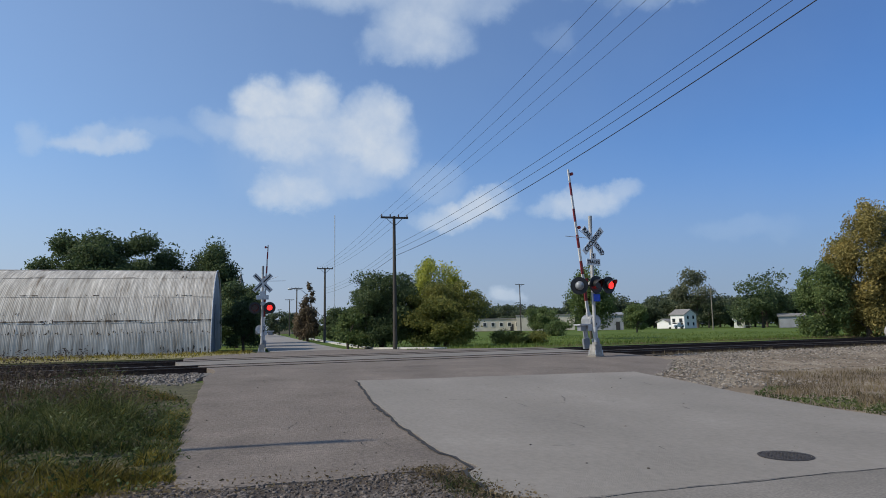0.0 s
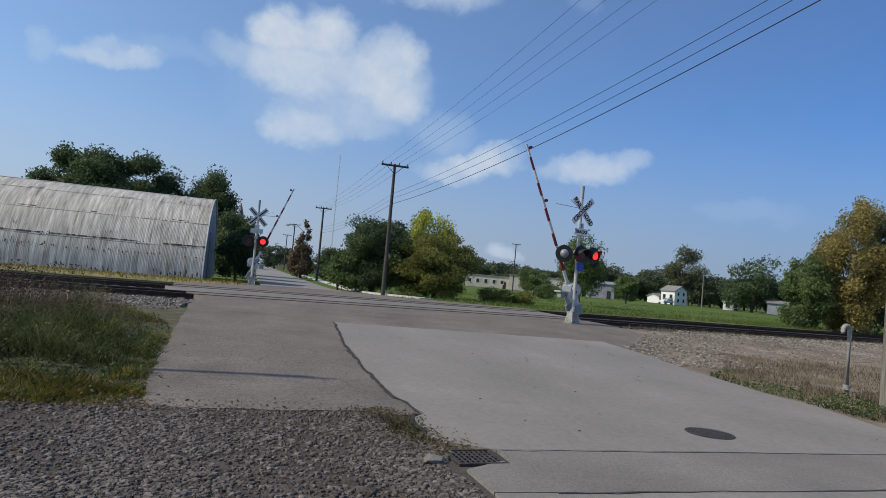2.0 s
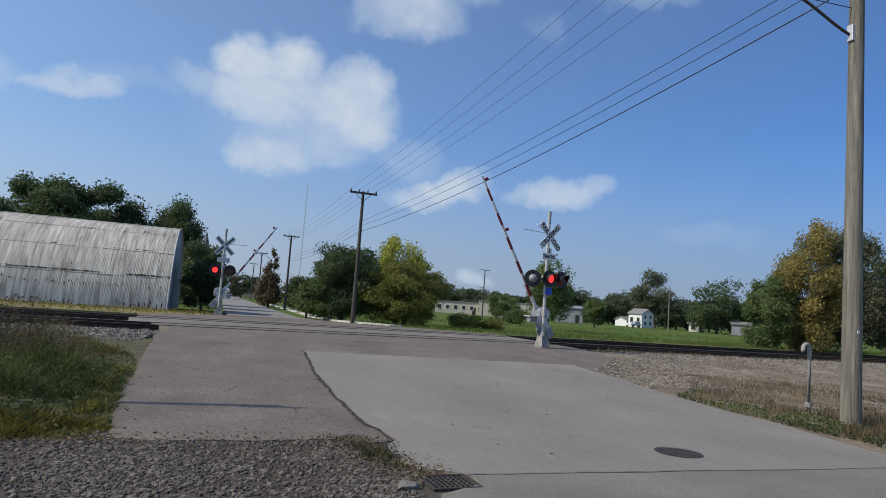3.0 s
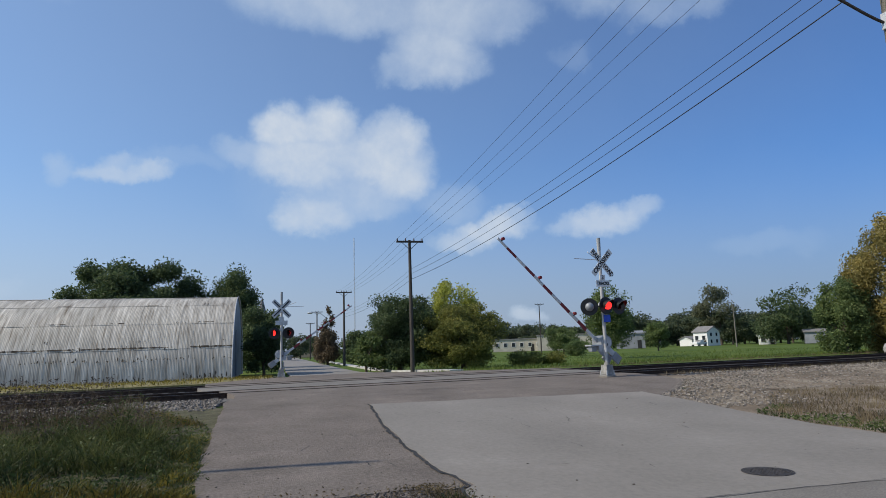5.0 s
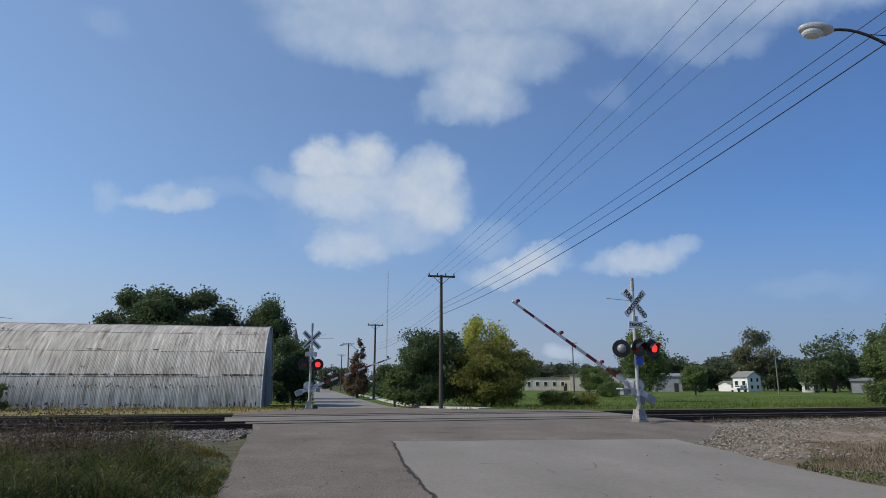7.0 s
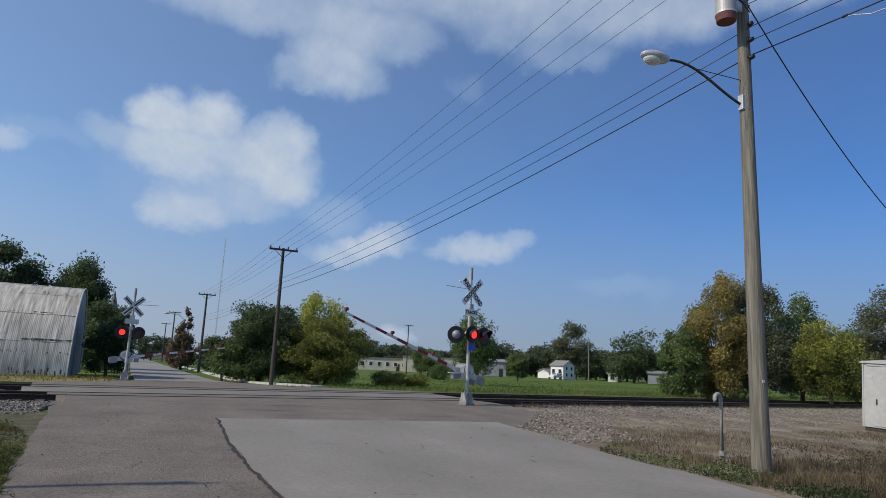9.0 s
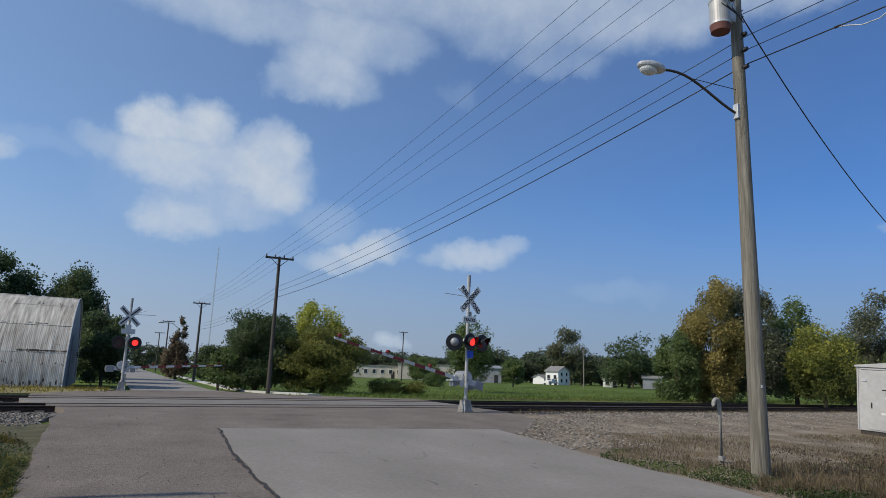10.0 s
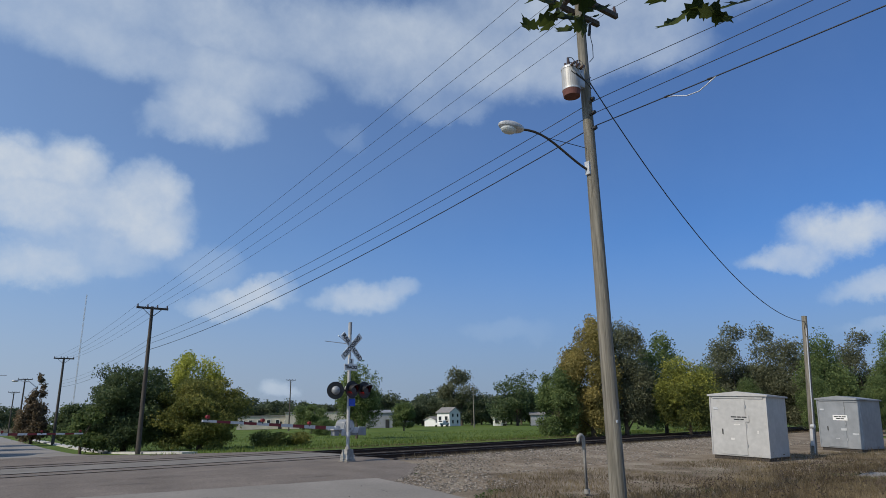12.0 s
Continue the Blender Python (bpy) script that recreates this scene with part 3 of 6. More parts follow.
def build_concrete():
    """The concrete lane: slabs with joints between them, one ragged edge to the asphalt."""
    lane = tagged(new("road_concrete"), "pale worn concrete road slabs with tarred joints", kind="structure")
    edge_l = [(-14, 1.9), (4.5, 2.0), (5.2, 1.95), (5.28, 2.46), (5.84, 2.48), (5.95, 2.2), (6.18, 1.96), (7.15, 1.98), (7.3, 2.14), (7.64, 2.12), (8.1, 2.04), (8.6, 2.0), (9.4, 2.0), (10.3, 1.96), (11.4, 1.97), (12.5, 1.94), (13.6, 2.0), (14.7, 2.06), (16.5, 2.1)]
    edge_r = [(-14, 8.6), (6.4, 8.75), (8.8, 9.2), (12, 9.35), (16.5, 9.3)]
    cuts = [(-14, -6.0), (-5.98, -0.4), (-0.38, 4.6), (4.62, 5.78), (5.8, 15.6)]
    for y0, y1 in cuts:
        slab("slab", edge_l, edge_r, y0, y1, M_OLDCONCRETE if y0 > 0 and y1 < 6 else M_CONCRETE, lift=0.02, nx=20, step=0.25, rag=0.08, parent=lane)
    # tar along the ragged edge, and cracks
    for seam, w in ((0, 0.036), (5.79, 0.006), (4.61, 0.01)):
        vs, fs = [], []
        if w > 0.03:
            line = [(lerp_edge(edge_l, y) - 0.05 + 0.07 * noise.noise((y * 2.6, 0, 5)) + 0.03 * noise.noise((y * 9, 2, 5)), y) for y in np.arange(6.2, 15.6, 0.12)]
            side = (1, 0)
        else:
            line = [(x, seam + 0.03 * noise.noise((x * 2, 7, seam))) for x in np.arange(2.5, 8.6, 0.2)]
            side = (0, 1)
        for k, (x, y) in enumerate(line):
            ww = w * (0.35 + 1.5 * abs(noise.noise((x * 3, y * 3, 2))))
            for s in (-1, 1):
                px, py = x + side[0] * s * ww, y + side[1] * s * ww
                vs.append((px, py, G(px, py) + 0.026))
            if k:
                fs.append((2 * k - 2, 2 * k - 1, 2 * k + 1, 2 * k))
        ob = raw("joint_filler", vs, fs, M_CRACK, lane)
    # cracks in the slabs and the asphalt, and patches of tar
    rng = random.Random(17)
    for n in range(46):
        if n < 16:
            x, y, a, ln, w = rng.uniform(2.6, 8.3), rng.uniform(6.2, 15), rng.choice((rng.uniform(-25, 25), rng.uniform(60, 120))), rng.uniform(0.15, 0.9), 0.005
        elif n < 34:
            x, y, a, ln, w = rng.uniform(-1.0, 1.7), rng.uniform(7.8, 20), rng.choice((rng.uniform(-8, 8), rng.uniform(80, 105))), rng.uniform(0.2, 0.9), 0.004
        else:
            x, y, a, ln, w = rng.uniform(0, 7.5), rng.uniform(16.4, 20.6), rng.uniform(-10, 10), rng.uniform(0.6, 2.4), 0.012
        vs, fs = [], []
        k = 0
        while k * 0.1 < ln:
            b = a + rng.uniform(-16, 16)
            x, y = x + 0.1 * math.cos(radians(b)), y + 0.1 * math.sin(radians(b))
            nx, ny = -math.sin(radians(a)), math.cos(radians(a))
            ww = w * rng.uniform(0.5, 1.5)
            for sgn in (-1, 1):
                px, py = x + sgn * nx * ww, y + sgn * ny * ww
                vs.append((px, py, G(px, py) + (0.027 if 2.05 < px < 9.2 and py < 15.6 else 0.02)))
            if k:
                fs.append((2 * k - 2, 2 * k - 1, 2 * k + 1, 2 * k))
            k += 1
        raw("crack", vs, fs, M_CRACK, lane)


TRACKS = (22.4, 27.2)
GAUGE = 1.435


def track_y(c, x):
    return c + SKEW * x


def build_tracks():
    ang = math.degrees(math.atan(SKEW))
    # ballast shoulder under both tracks, left and right of the crossing
    for name, x0, x1 in (("ballast_bed", -70, -0.9), ("ballast_bed", 13.5, 120)):
        vs, fs = [], []
        prof = [(18.6, -0.14), (20.6, -0.02), (23.8, 0.0), (24.8, -0.06), (25.9, 0.0), (28.9, -0.01), (30.6, -0.16)]
        xs = np.arange(x0, x1 + 0.1, 1.5)
        for k, x in enumerate(xs):
            for q, z in prof:
                vs.append((x, track_y(q, x), 0.25 + z + 0.03 * noise.noise((x, q, 0))))
            if k:
                a = (k - 1) * len(prof)
                fs += [(a + i, a + len(prof) + i, a + len(prof) + i + 1, a + i + 1) for i in range(len(prof) - 1)]
        tagged(raw(name, vs, fs, M_BALLAST, smooth=True), "crushed stone ballast shoulder under the tracks", kind="structure")
    # sleepers
    tie = mesh_of("tie", box(0.23, 2.6, 0.12, bevel=0.012), M_TIE)
    for c, n in ((TRACKS[0], "near"), (TRACKS[1], "far")):
        tr = tagged(new("railway_track"), "rusty steel rails on dark creosoted wooden ties", "railway track", "parallel tracks", "structure")
        rng = random.Random(int(c))
        x = -42.0
        while x < 64:
            if not (-1.2 < x < 13.4):
                t = new("tie", tie)
                t.parent = tr
                t.matrix_basis = pose(x, track_y(c, x), 0.235 + rng.uniform(-0.01, 0.01), 0, 0, ang + rng.uniform(-1.5, 1.5))
            x += 0.54
        # dark strip: oil stain, with the shade beside the rails put into its colour
        for x0, x1 in ((-70, -0.9), (13.5, 120)):
            vs = [(x, track_y(c + q, x), 0.262 + z + 0.02 * noise.noise((x, q, 2))) for x in np.arange(x0, x1, 1.1) for q, z in ((-1.35, -0.03), (-0.5, 0.0), (0.5, 0.0), (1.35, -0.03))]
            raw("stained_ballast", vs, [(4 * k + i, 4 * k + 4 + i, 4 * k + 5 + i, 4 * k + 1 + i) for k in range(len(vs) // 4 - 1) for i in range(3)], M_OILY_SHADE, tr, "dark ballast between the rails, oil stain and shade in its colour")
        for s in (-1, 1):
            prof = [(-0.07, 0), (-0.07, 0.012), (-0.01, 0.03), (-0.01, 0.11), (-0.036, 0.125), (-0.036, 0.165), (0.036, 0.165), (0.036, 0.125), (0.01, 0.11), (0.01, 0.03), (0.07, 0.012), (0.07, 0)]
            q = c + s * GAUGE / 2
            vs = [(x, track_y(q, x) + u, 0.262 + v) for x in (-90, -2.75, -2.65, 14.25, 14.35, 160) for u, v in prof]
            n = len(prof)
            fs = [(j * n + i, j * n + (i + 1) % n, (j + 1) * n + (i + 1) % n, (j + 1) * n + i) for j in range(5) for i in range(n)]
            raw("rail", vs, fs, M_RAIL, tr, smooth=False)
            top = [(x, track_y(q, x) + u, 0.262 + v) for x in (-90, -2.75, -2.65, 14.25, 14.35, 160) for u, v in ((-0.03, 0.168), (0.03, 0.168))]
            raw("rail_head", top, [(2 * j, 2 * j + 1, 2 * j + 3, 2 * j + 2) for j in range(5)], M_RAILTOP, tr, "worn bright rail head")
            # flangeway in the road
            gap = [(x, track_y(q, x) + u, G(x, track_y(q, x)) + 0.018) for x in np.arange(-2.6, 13.5, 1.3) for u in (-0.05, 0.05)]
            raw("flangeway", gap, [(2 * j, 2 * j + 1, 2 * j + 3, 2 * j + 2) for j in range(len(gap) // 2 - 1)], M_RUBBER, tr, "dark rubber-filled flangeway")
    # pale worn concrete between the two tracks, across the whole road
    slab("crossing_panel", [(23.0, -2.3), (26.0, -3.0), (27.0, -3.05)], [(23.0, 13.3), (27.0, 13.4)], 23.36, 26.26, M_OLDCONCRETE, lift=0.018, nx=24, step=0.4, rag=0.12, skew=SKEW, label="pale worn concrete between the tracks on the crossing")


build_ground()
build_paving()
build_concrete()
build_tracks()


# ---- vegetation ----
def leaf_cards(rng, centre, radii, n, size, shell=0.55, vs=None, fs=None, droop=0.0, flat=1.0):
    """n small two-triangle leaf sprays spread through an ellipsoid, denser towards its skin."""
    for _ in range(n):
        d = Vector((rng.gauss(0, 1), rng.gauss(0, 1), rng.gauss(0, 1))).normalized()
        r = shell + (1 - shell) * rng.random() if rng.random() < 0.8 else rng.random() ** 0.5
        p = Vector(centre) + Vector((d.x * radii[0], d.y * radii[1], d.z * radii[2])) * r
        a = Vector((rng.gauss(0, 1), rng.gauss(0, 1), rng.gauss(0, flat) - droop)).normalized()
        b = a.cross(Vector((rng.gauss(0, 1), rng.gauss(0, 1), rng.gauss(0, 1)))).normalized()
        s = size * rng.uniform(0.6, 1.35)
        k = len(vs)
        vs += [p - a * s, p + b * s * 0.5, p + a * s, p - b * s * 0.45 + a * s * 0.2]
        fs.append((k, k + 1, k + 2, k + 3))


def tree_parts(seed, h, w, base, leaf, n, size, clumps=26, trunk=0.22, top_bias=0.0, shape="round", deep=None):
    """A tree's trunk with limbs, and its crown of leaf clumps: meshes of a tree that stands at its own origin."""
    rng = random.Random(seed)
    deep = deep or w
    ch = (h - base) / 2
    cen = []
    for i in range(clumps):
        for _ in range(40):
            d = Vector((rng.uniform(-1, 1), rng.uniform(-1, 1), rng.uniform(-1, 1)))
            if shape == "cone":
                if math.hypot(d.x, d.y) < 0.9 * (1 - (d.z + 1) / 2) + 0.03:
                    break
            elif shape == "full":
                lim = math.sqrt(max(0, 1 - ((d.z + 0.35) / 1.35) ** 2)) if d.z > -0.35 else 0.93 + 0.1 * d.z
                if lim * 0.3 < math.hypot(d.x, d.y) < lim:
                    break
            elif 0.25 < d.length < 1.0 and rng.random() < 0.4 + 0.6 * d.length:
                break
        cr = rng.uniform(0.2, 0.36) * min(1.0, 1.25 * (26 / clumps) ** 0.4) * ((0.8 - 0.5 * d.z) if shape == "cone" else 1.0)
        cen.append((Vector((d.x * w / 2 * (1 - cr * 0.7), d.y * deep / 2 * (1 - cr * 0.7), base + ch + d.z * ch * (1 - cr * 0.6))), cr))
    vs, fs = [], []
    for c, cr in cen:
        k = cr * (0.75 if shape == "cone" else 1.0)
        leaf_cards(rng, c, (w * 0.62 * k, deep * 0.62 * k, max(ch * 0.75 * k, w * 0.3 * k)), n // clumps, size, vs=vs, fs=fs)
    # stray twigs that roughen the outline
    for _ in range(n // 12):
        c, cr = rng.choice(cen)
        d = Vector((rng.gauss(0, 1), rng.gauss(0, 1), rng.gauss(0.3, 1))).normalized()
        leaf_cards(rng, c + Vector((d.x * w * cr * 0.72, d.y * deep * cr * 0.72, d.z * ch * cr * 1.0)), (size, size, size), 2, size, vs=vs, fs=fs)
    bm = rod((0, 0, -0.1), (rng.uniform(-0.1, 0.1), 0, base + ch * 0.5), trunk, trunk * 0.55, 9)
    for c, cr in cen[: 9]:
        st = Vector((0, 0, base * 0.7 + rng.random() * ch * 0.7))
        rod(st, st.lerp(c, 0.85), trunk * 0.4, trunk * 0.12, 6, bm)
    tm = mesh_of("trunk", bm, M_BARK)
    cm = bpy.data.meshes.new("crown")
    cm.from_pydata([tuple(v) for v in vs], [], fs)
    cm.materials.append(leaf)
    return tm, cm


def plant(meshes, x, y, label, category="tree", group="", turn=0, name="tree", scale=1.0, dz=0.0):
    t = thing(name, pose(*on(x, y, dz), 0, 0, turn), label, category, group)
    t.scale = (scale,) * 3
    for nm, me in zip(("trunk", "crown"), meshes):
        p = new(nm, me)
        p.parent = t
    return t


def polar(az, d):
    """x, y at a bearing right of the street and a distance."""
    return d * math.sin(radians(az)), d * math.cos(radians(az))


def build_trees():
    # beside the street, beyond the tracks
    plant(tree_parts(1, 6.1, 6.2, 0.0, DARKGREEN, 42000, 0.085, 90, shape="full"), 8.5, 47.5, "round dark green tree with foliage down to the lawn")
    plant(tree_parts(2, 4.9, 6.3, 0.0, OLIVELEAF, 34000, 0.08, 90, shape="full"), 12.7, 45.2, "wide bushy tree with olive and gold foliage down to the lawn")
    plant(tree_parts(52, 7.2, 4.4, 0.4, YELLOWTOP, 26000, 0.085, 60, 0.16, shape="full"), 13.1, 49.0, "slender tree with bright yellow-green foliage on the lawn")
    plant(tree_parts(41, 3.3, 2.8, 0.1, GREEN, 4500, 0.11, 14, 0.1, shape="full"), 5.9, 46.5, "green bush at the foot of a dark tree", "bush", name="bush")
    plant(tree_parts(42, 1.2, 2.6, 0.0, OLIVELEAF, 4200, 0.06, 26, 0.04, shape="full"), 17.3, 45.0, "low weedy yellow-green bush on the lawn", "bush", name="bush")
    plant(tree_parts(43, 1.0, 2.2, 0.0, OLIVELEAF, 3600, 0.06, 24, 0.04, shape="full"), 19.4, 44.8, "low weedy yellow-green bush on the lawn", "bush", name="bush")
    # behind the signal
    plant(tree_parts(3, 8.1, 5.2, 1.0, GREEN, 16000, 0.11, 44, 0.16, shape="full"), *polar(28.3, 69), "feathery green tree on the lawn")
    plant(tree_parts(4, 5.6, 5.6, 0.6, GREEN, 9000, 0.13, 30, 0.14, shape="full"), *polar(24.4, 108), "small green tree with a dark trunk on the lawn")
    plant(tree_parts(5, 2.4, 4.2, 0.0, GREEN, 6000, 0.09, 30, 0.08, shape="full"), *polar(25.6, 92), "low green bush on the lawn", "bush", name="bush")
    plant(tree_parts(6, 5.2, 4.8, 0.4, GREEN, 8000, 0.13, 28, 0.14, shape="full"), *polar(32.2, 118), "small dark green tree on the lawn")
    # behind the quonset
    a = tree_parts(7, 12.2, 9.6, 1.0, DARKGREEN, 44000, 0.15, 64, 0.3, shape="full")
    for x, y, turn, k in ((-18.2, 73, 70, 0.95), (-15.0, 72, 0, 0.97), (-12.0, 74, 130, 0.97)):
        plant(a, x, y, "tall dark green broadleaf tree behind the quonset shed", group="trees behind the shed", turn=turn, scale=k)
    b = tree_parts(8, 11.4, 6.8, 0.2, DARKGREEN, 32000, 0.13, 52, 0.28, shape="full")
    plant(b, -4.9, 74, "tall dark green broadleaf tree behind the quonset shed", group="trees behind the shed")
    plant(tree_parts(9, 6.4, 5.0, 0.0, DARKGREEN, 16000, 0.11, 40, 0.18, shape="full"), -2.0, 60, "dark overgrown bush beside the quonset shed", "bush", name="bush")
    plant(tree_parts(10, 4.6, 3.0, 0.0, DARKGREEN, 9000, 0.1, 28, 0.12, shape="full"), -1.2, 50, "dark overgrown bush beside the quonset shed", "bush", name="bush")
    # along the street, far
    plant(tree_parts(11, 8.4, 4.4, 0.2, RUSSET, 18000, 0.12, 110, 0.16, shape="cone"), *polar(3.9, 84), "russet browning conifer beside the street")
    plant(tree_parts(12, 3.2, 3.0, 0.0, RUSSET, 8000, 0.11, 40, 0.12, shape="full"), *polar(3.6, 96), "brownish bush beside the street", "bush", name="bush")
    plant(tree_parts(13, 4.4, 4.6, 0.0, DARKGREEN, 12000, 0.11, 40, 0.14, shape="full"), *polar(6.5, 82), "green bush beside the street", "bush", name="bush")
    # right of the tracks
    c = tree_parts(14, 9.8, 5.2, 0.0, GOLD, 40000, 0.09, 80, 0.2, shape="full")
    plant(c, *polar(48.5, 54), "autumn tree with golden brown foliage beyond the tracks")
    plant(tree_parts(15, 9.3, 6.0, 0.0, PALEGREEN, 34000, 0.09, 70, 0.2, shape="full"), *polar(51.2, 56), "grey-green tree turning brown beyond the tracks")
    plant(tree_parts(16, 6.3, 3.8, 0.0, GREEN, 18000, 0.09, 56, 0.16, shape="full"), *polar(45.7, 53), "green tree with foliage to the ground beyond the tracks")
    plant(tree_parts(17, 8.4, 5.2, 0.0, GREEN, 20000, 0.1, 50, 0.18, shape="full"), *polar(54.3, 60), "green tree beyond the tracks")
    plant(tree_parts(18, 6.0, 5.4, 0.0, YELLOWGREEN, 18000, 0.09, 45, 0.14, shape="full"), *polar(56.2, 55), "yellowing bushy tree beyond the tracks")
    d = tree_parts(19, 10.4, 7.0, 0.2, PALEGREEN, 26000, 0.11, 60, 0.2, shape="full")
    e = tree_parts(20, 9.0, 6.2, 0.0, GREEN, 20000, 0.11, 50, 0.2, shape="full")
    for az, r, k, me in ((59.8, 70, 0.97, d), (62.4, 72, 0.97, d), (57.8, 68, 0.7, e), (64.4, 70, 0.78, d), (66.2, 66, 0.92, e), (68.4, 72, 0.85, d), (70.6, 70, 0.95, e), (73.2, 74, 0.9, d), (76.0, 70, 0.9, e), (60.8, 62, 0.5, e), (65.4, 60, 0.48, e), (69.5, 60, 0.5, e)):
        plant(me, *polar(az, r), "silvery green tree in the row beyond the tracks" if me is d else "green tree in the row beyond the tracks", group="tree row", turn=az * 40, scale=k)
    # far tree line round the lawn
    f = tree_parts(21, 11.5, 12, 0.5, FARWOOD, 6500, 0.3, 20, 0.3, shape="full")
    g = tree_parts(22, 9.0, 13, 0.2, FARWOOD, 6000, 0.3, 18, 0.3, shape="full")
    plant(tree_parts(23, 19, 14, 3.0, PALEGREEN, 7000, 0.32, 24, 0.4), *polar(37.1, 212), "tall pale grey-green tree behind the white house")
    plant(tree_parts(24, 15.0, 16, 0.5, DARKGREEN, 9000, 0.3, 28, 0.4, shape="full"), *polar(41.9, 175), "broad dark green tree at the end of the lawn")
    rng = random.Random(9)
    for i, az in enumerate(np.arange(15.0, 78, 0.85)):
        r = 222 + rng.uniform(-14, 22)
        k = rng.uniform(0.95, 1.25) * (0.95 if az < 31 else 1.05)
        plant(f if i % 2 else g, *polar(az, r), "green tree in the far tree line", group="far tree line", turn=rng.uniform(0, 360), scale=k)
    for az, r, k in ((-1.2, 150, 0.8), (1.6, 190, 0.75), (3.2, 230, 0.9), (6.5, 140, 0.6), (8.2, 180, 0.8), (11, 200, 0.8), (13.2, 190, 0.7), (-3.5, 120, 0.7)):
        plant(f if k > 0.7 else g, *polar(az, r), "green tree along the far street", group="far tree line", turn=az * 50, scale=k)
    # weeds at the quonset's foot
    plant(tree_parts(31, 1.7, 2.4, 0.0, GREEN, 2600, 0.09, 10, 0.05, shape="full"), -17.6, 42.0, "green shrub growing against the quonset shed", "bush", name="bush")


build_trees()


def blades(name, spots, material, label, seed, h0, h1, wide=0.008, lean=0.35):
    """Upright grass blades and weed stalks at the given spots (x, y, height factor)."""
    rng = random.Random(seed)
    vs, fs = [], []
    for x, y, k in spots:
        h = rng.uniform(h0, h1) * k
        a = rng.uniform(0, 2 * math.pi)
        u = Vector((math.cos(a), math.sin(a), 0)) * wide * rng.uniform(0.6, 1.4)
        l = Vector((rng.gauss(0, lean), rng.gauss(0, lean), 0)) * h
        p = Vector((x, y, G(x, y) - 0.04))
        n = len(vs)
        mid = p + l * 0.35 + Vector((0, 0, h * 0.6))
        tip = p + l + Vector((0, 0, h))
        vs += [p - u, p + u, mid + u * 0.7, mid - u * 0.7, tip]
        fs += [(n, n + 1, n + 2, n + 3), (n + 3, n + 2, n + 4)]
    ob = raw(name, vs, fs, material)
    return tagged(ob, label, "grass", kind="stuff")


def sprays(name, spots, material, label, seed, size):
    """Small broad leaves at spots (x, y, height): low weeds and clover."""
    rng = random.Random(seed)
    vs, fs = [], []
    for x, y, h in spots:
        leaf_cards(rng, (x, y, G(x, y) + h), (0.02, 0.02, 0.02), 1, size, vs=vs, fs=fs, flat=0.6)
    return tagged(raw(name, vs, fs, material), label, "weeds", kind="stuff")


